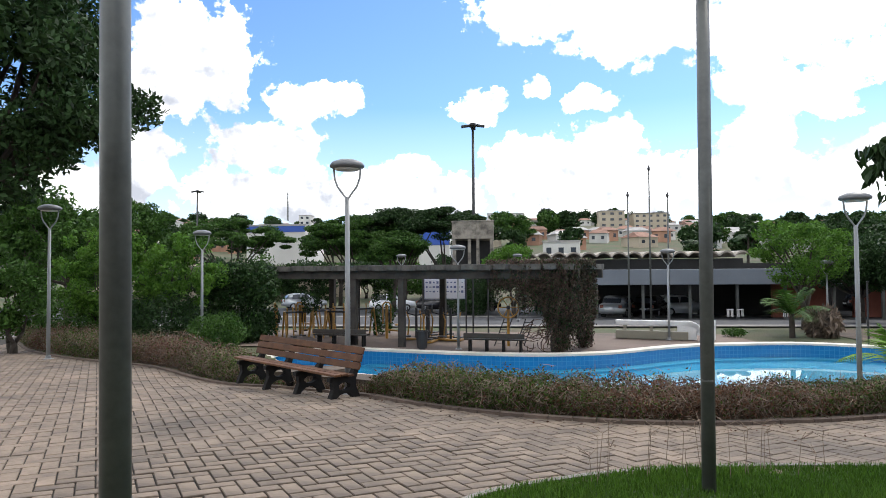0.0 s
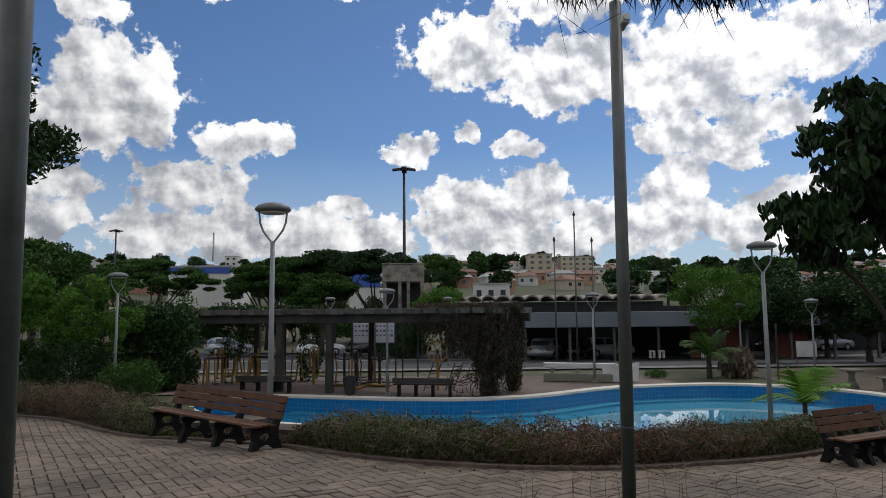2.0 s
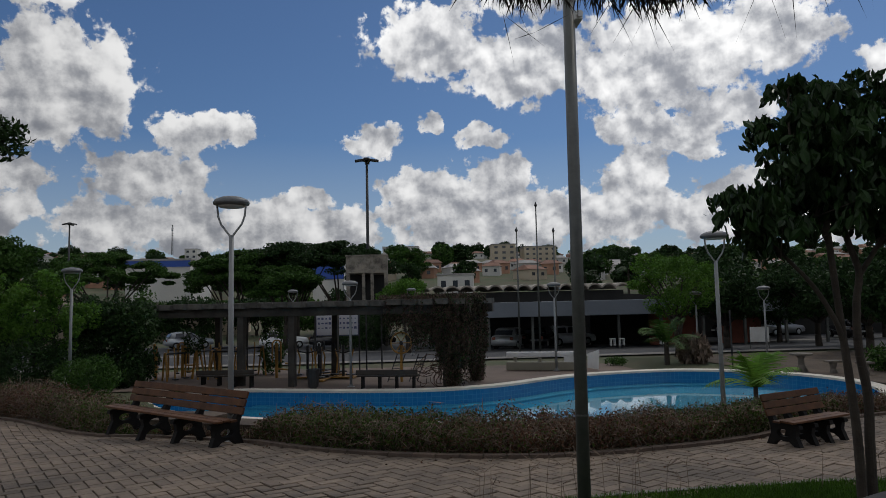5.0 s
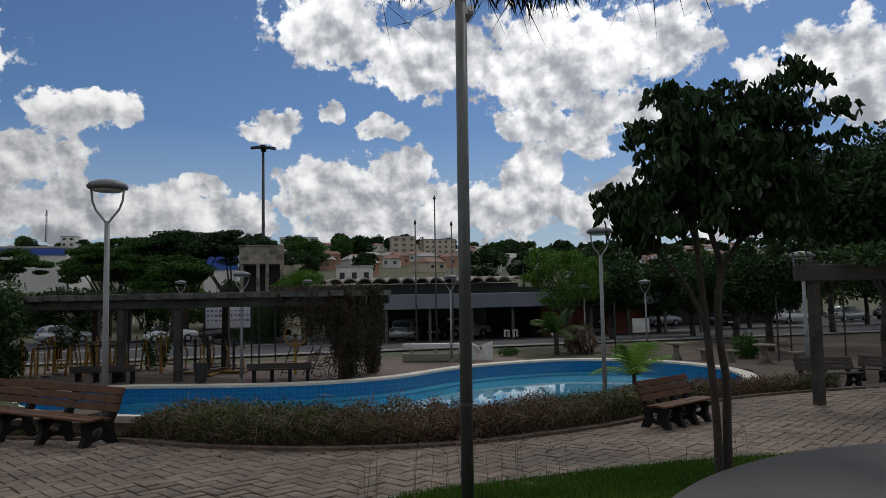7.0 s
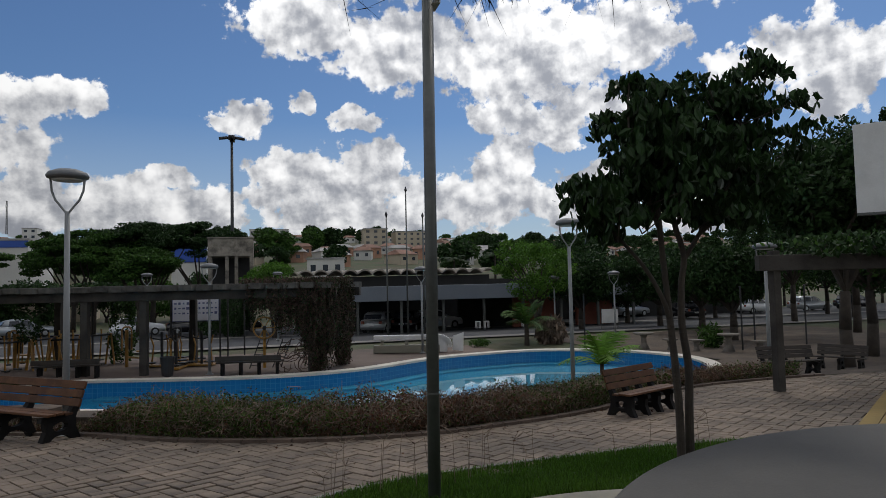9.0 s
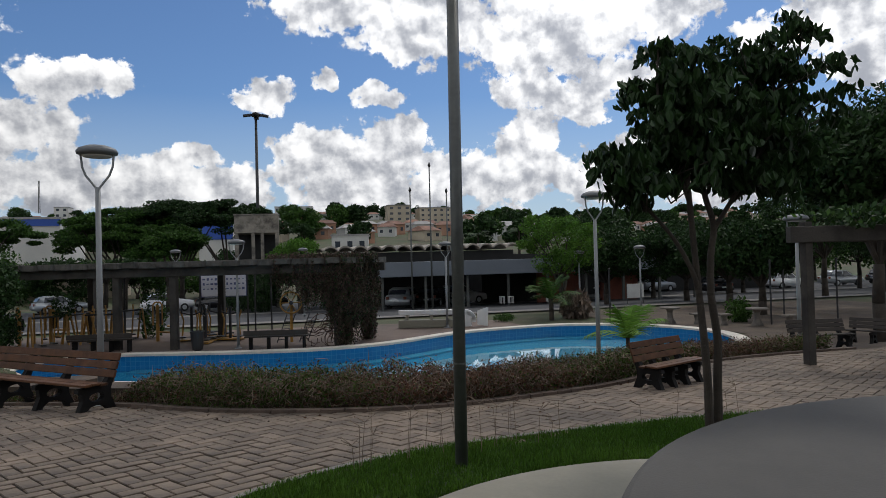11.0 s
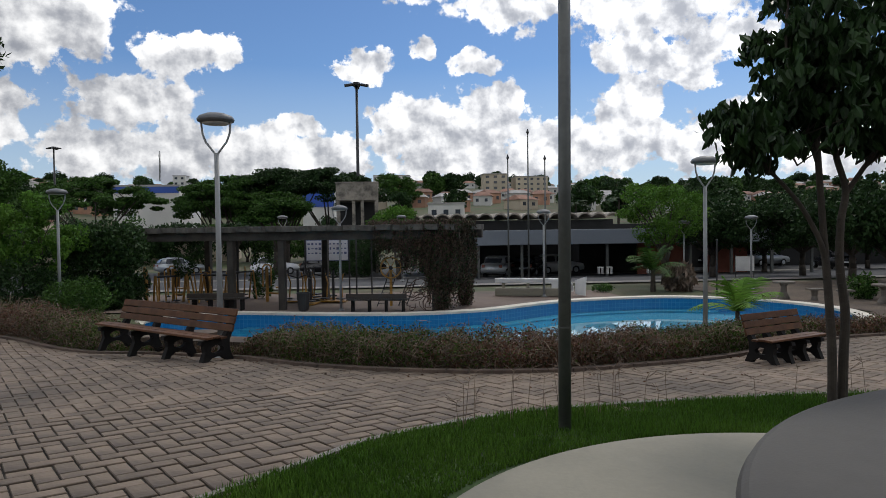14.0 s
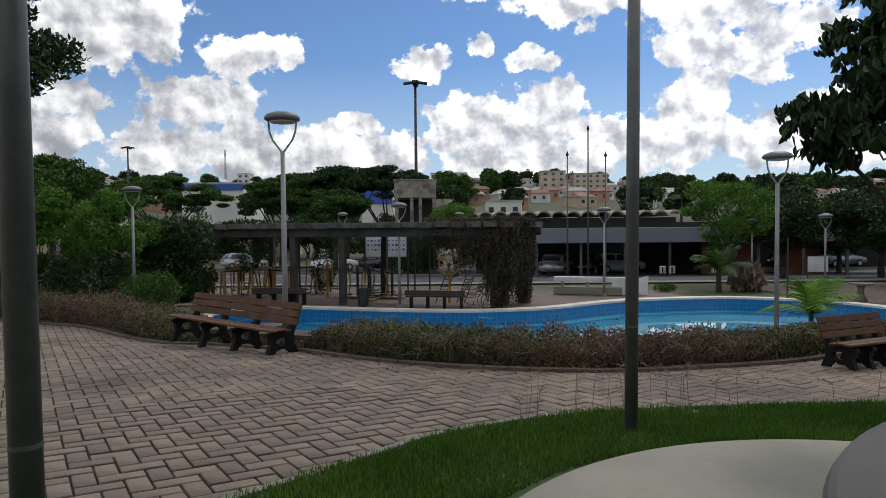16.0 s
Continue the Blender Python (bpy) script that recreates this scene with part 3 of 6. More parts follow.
# ---- pool ----
def build_pool():
    pool = thing("swimming_pool", Matrix.Identity(4), "kidney-shaped pool with blue tiles and shallow clear water", "pool", kind="structure")
    rim, water_z, floor_z, top = POOL, -1.62, -2.05, -1.17
    outer = offset(rim, -0.42)
    closed = lambda line: np.vstack([line, line[:1]])
    # coping
    bm = bmesh.new()
    rings = [[bm.verts.new((x, y, z)) for x, y in line] for line, z in ((offset(rim, -0.42), top - 0.15), (offset(rim, -0.42), top + 0.03), (offset(rim, 0.03), top + 0.03), (offset(rim, 0.03), top - 0.04), (rim, top - 0.04))]
    n = len(rim)
    for a, b in zip(rings, rings[1:]):
        for k in range(n):
            bm.faces.new((a[k], a[(k + 1) % n], b[(k + 1) % n], b[k]))
    bmesh.ops.recalc_face_normals(bm, faces=bm.faces)
    part("coping", bm, "coping", pool, "pale concrete rim of the pool")
    # wall with tiles
    bm = bmesh.new()
    uv = bm.loops.layers.uv.new("UVMap")
    run = np.r_[0, np.cumsum(np.linalg.norm(np.diff(closed(rim), axis=0), axis=1))]
    lo = [bm.verts.new((x, y, floor_z)) for x, y in rim]
    hi = [bm.verts.new((x, y, top - 0.03)) for x, y in rim]
    for k in range(n):
        j = (k + 1) % n
        f = bm.faces.new((lo[k], lo[j], hi[j], hi[k]))
        for loop, (u, v) in zip(f.loops, ((run[k], floor_z), (run[k + 1], floor_z), (run[k + 1], top), (run[k], top))):
            loop[uv].uv = (u, v)
    part("basin_wall", bm, "pool_tile", pool, "blue tiled basin wall")
    bm = bmesh.new()
    uv = bm.loops.layers.uv.new("UVMap")
    f = bm.faces.new([bm.verts.new((x, y, floor_z)) for x, y in rim])
    for loop in f.loops:
        loop[uv].uv = loop.vert.co.xy
    bmesh.ops.triangulate(bm, faces=bm.faces)
    part("basin_floor", bm, "pool_floor", pool, "blue tiled basin floor")
    # inner step round the deep end
    bm = ribbon(closed(offset(rim, 0.02))[95:175], 0.0, 0.55, floor_z, water_z - 0.06, follow=False)
    step = part("basin_step", bm, "pool_floor", pool, "blue submerged step")
    bm = bmesh.new()
    bm.faces.new([bm.verts.new((x, y, water_z)) for x, y in rim])
    bmesh.ops.triangulate(bm, faces=bm.faces)
    water = tagged(part("water", bm, "water"), "shallow clear water that mirrors the clouds", "water", kind="structure")
    water.visible_shadow = False


build_pool()


# ---- kerb, lawn, platform ----
def build_kerb():
    kerb = thing("kerb", Matrix.Identity(4), "low reddish concrete kerb between paving and hedge", "kerb", kind="structure")
    n = 0
    for i in range(0, len(KERB) - 2, 2):
        piece = KERB[i : i + 3].copy()
        d = piece[-1] - piece[0]
        piece[-1] -= d / np.linalg.norm(d) * 0.015
        part("kerb_stone", ribbon(piece, 0.0, 0.11, -0.08, 0.045), "kerb", kerb)


build_kerb()


def disc(name, c, r, z0, z1, mat, label, category, chamfer=0.03, sides=128):
    bm = lathe(bmesh.new(), [(r, z0 - 0.4), (r, z1 - chamfer), (r - chamfer * 0.4, z1 - chamfer * 0.3), (r - chamfer, z1), (0.02, z1 + 0.002)], sides)
    ob = part(name, bm, mat, loc=(c[0], c[1], 0))
    return tagged(ob, label, category, kind="structure")


disc("kiosk_floor", FLOOR_C, FLOOR_R - 0.03, -0.3, -0.15, "concrete", "round pale concrete floor beside the lawn", "floor")
disc("round_platform", STAGE_C, STAGE_R, -0.2, 0.45, "painted", "raised round platform of grey painted concrete", "platform", 0.05)

sheet("lawn_bed", np.arange(-2.6, 8.0, 0.08), np.arange(1.5, 6.4, 0.08), "lawn_soil", 0.0, keep=lambda x, y: (y < np.interp(x, LAWN[:, 0], LAWN[:, 1]) - 0.03) & (np.hypot(x - FLOOR_C[0], y - FLOOR_C[1]) > FLOOR_R - 0.2), label="raised green lawn bed beside the paving")
# edging between paving and lawn
tagged(part("lawn_edging", ribbon(LAWN, -0.03, 0.035, -0.1, 0.022), "sidewalk"), "thin pale concrete edging of the lawn", "edging", kind="structure")


def build_grass():
    rng = np.random.default_rng(4)
    n = 280000
    x, y = rng.uniform(-2.5, 7.5, n), rng.uniform(2.2, 6.4, n)
    edge = np.interp(x, LAWN[:, 0], LAWN[:, 1])
    ok = (y < edge + rng.uniform(-0.03, 0.035, n)) & (np.hypot(x - FLOOR_C[0], y - FLOOR_C[1]) > FLOOR_R + 0.01)
    x, y = x[ok], y[ok]
    n = len(x)
    z = land(x, y) - 0.008
    h = rng.uniform(0.035, 0.085, n) * (0.85 + 0.25 * np.sin(x * 3) * np.sin(y * 4))
    ang = rng.uniform(0, 2 * np.pi, n)
    lean = rng.uniform(0.0, 0.7, n) * h
    w = rng.uniform(0.004, 0.009, n)
    dx, dy = np.cos(ang), np.sin(ang)
    base = np.stack([x, y, z], 1)
    v = np.stack([base + np.stack([-dy * w, dx * w, 0 * z], 1), base + np.stack([dy * w, -dx * w, 0 * z], 1), base + np.stack([dx * lean, dy * lean, h], 1)], 1).reshape(-1, 3)
    ob = mesh_part("lawn_grass", raw_mesh("lawn_grass", v, np.arange(3 * n).reshape(-1, 3)), "grass")
    tagged(ob, "short bright green lawn grass", "grass", kind="stuff")


build_grass()


def build_weeds():
    """Tall seed stalks of grass at the lawn's edge."""
    rng = np.random.default_rng(9)
    for k in range(26):
        x = rng.uniform(0.3, 2.6) if k < 20 else rng.uniform(2.6, 5.2)
        y = float(np.interp(x, LAWN[:, 0], LAWN[:, 1])) - rng.uniform(0.05, 0.4)
        h = rng.uniform(0.25, 0.55) if k < 20 else rng.uniform(0.15, 0.4)
        z = float(land(x, y))
        weed = thing("weed_stalk", Matrix.Translation((x, y, z - 0.02)), "thin dry grass stalk with a forked seed head", "weed", "weeds at the lawn edge")
        bm = bmesh.new()
        top = Vector((rng.uniform(-0.06, 0.06), rng.uniform(-0.05, 0.05), h))
        tube(bm, (0, 0, 0), top, 0.0035, 0.0025, 5)
        part("stalk", bm, "hedge_twig", weed)
        bm = bmesh.new()
        for j in range(rng.integers(2, 5)):
            a = rng.uniform(0, 2 * math.pi)
            tube(bm, top, top + Vector((math.cos(a) * 0.1, math.sin(a) * 0.05, rng.uniform(0.02, 0.08))), 0.003, 0.0025, 5)
        part("seed_head", bm, "hedge_twig", weed)


build_weeds()


# ---- poles and lamps ----
def street_pole(name, x, y, z, top, r, label, lean=(0, 0)):
    pole = thing(name, Matrix.Translation((x, y, z)), label, "pole")
    bm = bmesh.new()
    tube(bm, (0, 0, -0.15), (lean[0], lean[1], top - z), r, r * 0.93, 20)
    smooth(part("shaft", bm, "steel", pole))
    bm = bmesh.new()
    tube(bm, (lean[0] * 0.2, 0, 0.9), (lean[0] * 0.2, 0, 0.915), r * 1.03, r * 1.03, 20)
    part("joint_ring", bm, "steel", pole)
    return pole


near_pole = street_pole("steel_pole", 1.665, 5.4, -0.24, 4.3, 0.055, "dull grey steel pole standing in the lawn", (0.03, 0.0))
bm = box(bmesh.new(), 0.09, 0.0, 4.36, 0.07, 0.2, 0.08, bevel=0.01)
tube(bm, (0.09, -0.1, 4.36), (0.09, -0.13, 4.36), 0.03)
part("camera_housing", bm, "white", near_pole, "small white camera housing at the pole's head")
street_pole("steel_pole", -1.25, 2.03, -0.09, 4.6, 0.05, "dull grey steel pole in the paving", (-0.04, 0.0))


def garden_lamp(m, height, label):
    lamp = thing("garden_lamp", m, label, "lamp", "garden lamps round the pool")
    neck = height - 0.62
    smooth(part("post", tube(bmesh.new(), (0, 0, -0.2), (0, 0, neck), 0.05, 0.036, 14), "lamp_grey", lamp))
    part("base_plate", lathe(bmesh.new(), [(0.13, 0), (0.13, 0.015), (0.07, 0.03), (0.06, 0.1)], 16), "lamp_grey", lamp)
    for s in (-1, 1):
        bm = pipe(bmesh.new(), [Vector((s * 0.01, 0, neck - 0.03)), Vector((s * 0.085, 0, neck + 0.07)), Vector((s * 0.165, 0, neck + 0.17)), Vector((s * 0.215, 0, neck + 0.3)), Vector((s * 0.235, 0, neck + 0.49))], 0.017)
        part("fork_arm", bm, "lamp_grey", lamp)
    head = lathe(bmesh.new(), [(0.2, 0.0), (0.275, 0.03), (0.285, 0.06), (0.25, 0.11), (0.15, 0.15), (0.05, 0.165)], 24)
    head_ob = smooth(part("head", head, "lamp_head", lamp, "domed grey lamp head", loc=(0, 0, neck + 0.46)))
    part("lens", lathe(bmesh.new(), [(0.19, -0.012), (0.21, 0.004)], 24), "lens", lamp, "frosted flat lens", loc=(0, 0, neck + 0.46))
    return lamp


first_lamp = None
for x, y, z, head in ((-2.47, 10.42, -0.44, 3.39), (-1.43, 22.5, -1.2, 2.42), (6.73, 12.85, -0.78, 2.97), (16.1, 27.1, -1.22, 2.0), (-9.33, 19.7, -0.85, 2.87), (11.93, 12.9, -0.75, 2.42),
                      (-11.73, 16.0, -0.69, 3.35), (-5.46, 36, -1.35, 2.45), (1.07, 38, -1.4, 2.45), (6.47, 25.6, -1.2, 2.3), (14.41, 30, -1.2, 1.85), (-19.5, 33, -1.27, 2.3), (-19.0, 36, -1.3, 2.4)):
    m = Matrix.Translation((x, y, z)) @ Matrix.Rotation(radians(8 * math.sin(x * 3)), 4, "Z")
    garden_lamp(m, head - z, "grey garden lamp with a forked neck and domed head")


def flood_mast(x, y, z, top, r, label):
    mast = thing("flood_mast", Matrix.Translation((x, y, z)), label, "light mast")
    h = top - z
    smooth(part("shaft", tube(bmesh.new(), (0, 0, 0), (0, 0, h), r, r * 0.6, 14), "black_metal", mast))
    part("head_ring", lathe(bmesh.new(), [(0.35, -0.2), (0.4, 0), (0.3, 0.15)], 16), "black_metal", mast, loc=(0, 0, h))
    for a in range(0, 360, 90):
        bm = box(bmesh.new(), 0.75, 0, 0.0, 0.75, 0.45, 0.2, bevel=0.04)
        f = part("floodlight", bm, "black_metal", mast, loc=(0, 0, h))
        f.rotation_euler = (0, radians(8), radians(a))


flood_mast(-2.36, 61, -1.9, 15.2, 0.19, "tall dark mast with a crown of floodlights")
flood_mast(-53.0, 110, 0.0, 15.7, 0.2, "tall dark mast with a crown of floodlights on the hill foot")

for x, top in ((6.9, 5.55), (8.03, 6.95), (8.98, 5.5)):
    pole = thing("flagpole", Matrix.Translation((x, 35.4, -1.3)), "slim bare steel flagpole with a pointed tip", "flagpole", "flagpoles by the white wall")
    smooth(part("shaft", tube(bmesh.new(), (0, 0, 0), (0, 0, top + 1.1), 0.055, 0.035, 10), "steel", pole))
    part("tip", lathe(bmesh.new(), [(0.03, 0), (0.085, 0.12), (0.01, 0.32)], 10), "black_metal", pole, loc=(0, 0, top + 1.1))


# ---- benches ----
def leg_plate():
    """A cast leg with an arched foot and an oval hole, in the x z plane; back is towards +x."""
    n = 24
    outer = [(-0.27, 0), (-0.17, 0), (-0.15, 0.07), (-0.08, 0.13), (0.0, 0.145), (0.08, 0.13), (0.15, 0.07), (0.18, 0), (0.29, 0), (0.25, 0.1), (0.20, 0.22), (0.20, 0.36), (0.235, 0.46), (0.33, 0.78), (0.27, 0.79),
             (0.17, 0.50), (0.12, 0.425), (-0.24, 0.40), (-0.25, 0.345), (-0.20, 0.33), (-0.185, 0.22), (-0.23, 0.1)]
    bm = bmesh.new()
    vs = [bm.verts.new((x * 1.12, -0.045, z)) for x, z in outer]
    edges = [bm.edges.new((vs[i], vs[(i + 1) % len(vs)])) for i in range(len(vs))]
    hole = [bm.verts.new((0.0 + 0.115 * math.cos(a), -0.045, 0.255 + 0.062 * math.sin(a))) for a in np.linspace(0, 2 * math.pi, 14, endpoint=False)]
    edges += [bm.edges.new((hole[i], hole[(i + 1) % len(hole)])) for i in range(len(hole))]
    bmesh.ops.triangle_fill(bm, use_beauty=True, edges=edges)
    ext = bmesh.ops.extrude_face_region(bm, geom=bm.faces[:])
    bmesh.ops.translate(bm, vec=(0, 0.09, 0), verts=[v for v in ext["geom"] if isinstance(v, bmesh.types.BMVert)])
    bmesh.ops.recalc_face_normals(bm, faces=bm.faces)
    return bm


def park_bench(m, length, legs, label, plank="plank"):
    """A bench whose length runs along y and whose back is towards +x."""
    b = thing("park_bench", m, label, "bench", "park benches by the hedge")
    me = None
    for k in range(legs):
        y = -length / 2 + 0.16 + (length - 0.32) * k / (legs - 1)
        if me is None:
            first = part("leg", leg_plate(), "bench_leg", b, "black cast leg with an oval hole", loc=(0, y, 0))
            me = first.data
        else:
            mesh_part("leg", me, None, b, "black cast leg with an oval hole", (0, y, 0))
    for x in (-0.21, -0.085, 0.04):
        part("seat_plank", box(bmesh.new(), x, 0, 0.43 + 0.02 * (x < 0), 0.115, length, 0.034, bevel=0.008), plank, b)
    for x, z in ((0.205, 0.55), (0.243, 0.665), (0.282, 0.78)):
        part("back_plank", box(bmesh.new(), x, 0, z, 0.034, length, 0.108, Matrix.Rotation(radians(18), 4, "Y"), bevel=0.008), plank, b)
    return b


def place(x, y, z, facing):
    """A pose at a point for a thing whose back is +x, which faces along (fx, fy)."""
    a = math.atan2(-facing[1], -facing[0])
    return Matrix.Translation((x, y, z)) @ Matrix.Rotation(a, 4, "Z")


park_bench(place(-3.52, 10.85, float(land(-3.5, 10.8)) + 0.005, (-0.64, -0.77)), 3.15, 4, "long park bench of brown planks on black cast legs")
park_bench(place(5.62, 8.42, -0.375, (0.4, -0.92)) @ Matrix.Scale(0.82, 4), 1.5, 4, "park bench of brown planks on black cast legs")
park_bench(place(12.0, 12.35, -0.72, (-0.15, -1.0)) @ Matrix.Scale(0.82, 4), 1.7, 3, "dark park bench beside a concrete pillar", "plank_dark")
park_bench(place(15.1, 13.9, -0.95, (-0.9, -0.5)) @ Matrix.Scale(0.8, 4), 1.5, 3, "dark park bench on bare soil", "plank_dark")


def plain_bench(x0, y0, x1, y1, z):
    d = math.atan2(y1 - y0, x1 - x0)
    n = math.hypot(x1 - x0, y1 - y0)
    b = thing("plank_bench", Matrix.Translation(((x0 + x1) / 2, (y0 + y1) / 2, z)) @ Matrix.Rotation(d, 4, "Z"), "dark plank bench on the gym floor beside the pool", "bench", "plank benches by the gym")
    for y in (-0.16, 0.0, 0.16):
        part("seat_plank", box(bmesh.new(), 0, y, 0.43, n, 0.13, 0.05, bevel=0.01), "plank_dark", b)
    part("back_plank", box(bmesh.new(), 0, -0.26, 0.56, n, 0.045, 0.16, bevel=0.01), "plank_dark", b)
    for x in (-n * 0.42, -n * 0.14, n * 0.14, n * 0.42):
        part("leg", box(bmesh.new(), x, 0, 0.2, 0.05, 0.36, 0.42, bevel=0.01), "bench_leg", b)


plain_bench(-1.16, 22.0, 0.85, 21.6, -1.2)
plain_bench(-6.75, 23.4, -4.75, 23.2, -1.2)


# ---- hedge ----
def build_hedge(name, lo, hi, width, height, seed, label, density=1.0):
    rng = np.random.default_rng(seed)
    line = KERB[lo:hi]
    seg = np.r_[0, np.cumsum(np.linalg.norm(np.diff(line, axis=0), axis=1))]
    n = int(seg[-1] * width * 3600 * density)
    s = rng.uniform(0, seg[-1], n)
    x, y = np.interp(s, seg, line[:, 0]), np.interp(s, seg, line[:, 1])
    t = np.gradient(line, axis=0)
    tx, ty = np.interp(s, seg, t[:, 0]), np.interp(s, seg, t[:, 1])
    k = np.hypot(tx, ty)
    d = 0.12 + (width - 0.12) * rng.uniform(0, 1, n) ** 1.35
    x, y = x - ty / k * d, y + tx / k * d
    lump = 0.80 + 0.10 * rng.random(n) ** 6 * 3 + 0.20 * np.sin(s * 2.1 + 3 * np.sin(s * 0.7)) * np.sin(d * 4 + s) + 0.12 * np.sin(s * 9.0)
    top = height * (1.08 - 0.3 * np.clip((x - 1.0) / 4, 0, 1)) * lump * np.clip(1.15 - ((d - width * 0.5) / (width * 0.62)) ** 4, 0.35, 1)
    top = top * (1 - 0.75 * (smoothstep((x + 5.2) / 0.6) - smoothstep((x + 2.3) / 0.6)))
    z = land(x, y) + top * rng.uniform(0.0, 1.0, n) ** 0.62
    c = np.stack([x, y, z], 1) + rng.normal(0, 0.02, (n, 3))
    hedge = thing(name, Matrix.Identity(4), label, "hedge", kind="stuff")
    red = rng.random(n) < np.clip(0.55 + 0.35 * np.sin(s * 0.9 + 1.0), 0.15, 0.9)
    u = rng.random(n)
    leafy = u < 0.78
    mesh_part("green_leaves", leaf_mesh("green_leaves", c[leafy & ~red], 0.05, 0.024, rng), "hedge_green", hedge)
    mesh_part("reddish_leaves", leaf_mesh("reddish_leaves", c[leafy & red], 0.045, 0.02, rng), "hedge_red", hedge)
    tw = c[u >= 0.78]
    mesh_part("twigs", leaf_mesh("twigs", tw, 0.22, 0.009, rng, droop=-0.7), "hedge_twig", hedge)
    # woody core that closes the hedge below
    core = ribbon(line, 0.55, width - 0.35, -0.05, height * 0.35)
    part("woody_core", core, "soil", hedge)


build_hedge("hedge", 58, 145, 1.45, 0.46, 21, "low clipped hedge with thin reddish and green twigs")
build_hedge("hedge", 8, 60, 1.9, 0.62, 22, "low green and reddish hedge beside the paved court", 0.8)
build_hedge("hedge", 145, 166, 1.2, 0.45, 23, "low green hedge beyond the bench", 0.8)


# ---- trees ----
def tree(name, x, y, z, trunk, r, crown, clumps, clump_r, leaves, leaf, mat, seed, label, stems=1, droop=0.3, lean=(0, 0), inner=0.25, limbs=16, lobes=None):
    """trunk: height of the fork; crown: middle height and half sizes (dx, dy, cz, rx, ry, rz)."""
    rng = np.random.default_rng(seed)
    t = thing(name, Matrix.Translation((x, y, z)), label, "tree" if "palm" not in name else "palm")
    dx, dy, cz, rx, ry, rz = crown
    p = rng.normal(size=(clumps, 3))
    p /= np.linalg.norm(p, axis=1)[:, None]
    p *= rng.uniform(inner, 1, (clumps, 1)) ** 0.5
    p = p * (rx - clump_r * 0.6, ry - clump_r * 0.6, rz - clump_r * 0.5) + (dx, dy, cz)
    if lobes:
        p = np.array([np.array(lobes[k % len(lobes)][:3]) + rng.normal(size=3) * lobes[k % len(lobes)][3] * 0.55 for k in range(clumps)])
    bm = bmesh.new()
    forks = []
    for k in range(stems):
        a = 2 * math.pi * k / stems + 0.5
        foot = Vector((0.09 * math.cos(a), 0.05 * math.sin(a), 0)) * (stems > 1)
        mid = foot + Vector((lean[0] * 0.4 + rng.normal(0, 0.04), lean[1] * 0.4, trunk * 0.5))
        top = foot + Vector((lean[0] + 0.2 * math.cos(a) * (stems > 1), lean[1] + 0.15 * math.sin(a) * (stems > 1), trunk))
        tube(bm, foot - Vector((0, 0, 0.15)), mid, r, r * 0.85, 9)
        tube(bm, mid, top, r * 0.85, r * 0.7, 9)
        forks.append(top)
    smooth(part("trunk", bm, "bark", t))
    bm = bmesh.new()
    for k in rng.permutation(clumps)[: min(clumps, limbs)]:
        f = forks[k % stems]
        e = Vector(p[k])
        m = f.lerp(e, 0.5) + Vector((rng.normal(0, 0.06), rng.normal(0, 0.06), rng.normal(0.05, 0.05))) * rz
        tube(bm, f, m, r * 0.42, r * 0.26, 6)
        tube(bm, m, e, r * 0.26, r * 0.09, 6)
    part("branchwork", bm, "bark", t)
    n = leaves
    which = rng.integers(0, clumps, n)
    q = rng.normal(size=(n, 3))
    q /= np.linalg.norm(q, axis=1)[:, None]
    size = clump_r * rng.uniform(0.6, 1.25, clumps)
    c = p[which] + q * (size[which] * rng.uniform(0.15, 1, n) ** 0.45)[:, None] * (1, 1, 0.75)
    mesh_part("crown", leaf_mesh("crown", c, leaf, leaf * 0.45, rng, droop), mat, t)
    return t


def palm(x, y, z, trunk, fronds, length, mat, seed, label, trunk_r=0.09, up=0.9):
    rng = np.random.default_rng(seed)
    p = thing("palm", Matrix.Translation((x, y, z)), label, "palm", "palms")
    bm = bmesh.new()
    tube(bm, (0, 0, -0.1), (0, 0, max(trunk, 0.05)), trunk_r, trunk_r * 0.75, 10)
    part("trunk", bm, "bark", p)
    for k in range(fronds):
        a = 2 * math.pi * k / fronds + rng.uniform(-0.3, 0.3)
        lift = rng.uniform(0.35, 1.2) * up
        ln_ = length * rng.uniform(0.8, 1.1)
        pts = []
        for s in np.linspace(0, 1, 9):
            out = ln_ * s * math.cos(lift) * 1.1
            pts.append(Vector((math.cos(a) * out, math.sin(a) * out, trunk + ln_ * (math.sin(lift) * s - 0.55 * s * s * (1.3 - lift * 0.5)))))
        v, f = [], []
        for i in range(0, 8):
            q0, q1 = pts[i], pts[i + 1]
            d = (q1 - q0).normalized()
            side = d.cross(Vector((0, 0, 1))).normalized()
            for j in range(4):
                c = q0.lerp(q1, j / 4)
                s = (i + j / 4) / 8
                w = length * 0.34 * math.sin(math.pi * min(1, s * 0.85 + 0.12))
                for sg in (-1, 1):
                    tip = c + side * sg * w + d * w * 0.7 - Vector((0, 0, w * rng.uniform(0.2, 0.5)))
                    n0 = len(v)
                    v += [c - d * length * 0.012, c + d * length * 0.016, tip]
                    f.append((n0, n0 + 1, n0 + 2))
            n0 = len(v)
            w = length * 0.008
            v += [q0 - side * w, q0 + side * w, q1 + side * w, q1 - side * w]
            f.append((n0, n0 + 1, n0 + 2, n0 + 3))
        me = bpy.data.meshes.new("frond")
        me.from_pydata([tuple(c) for c in v], [], f)
        mesh_part("frond", me, mat, p)
    return p


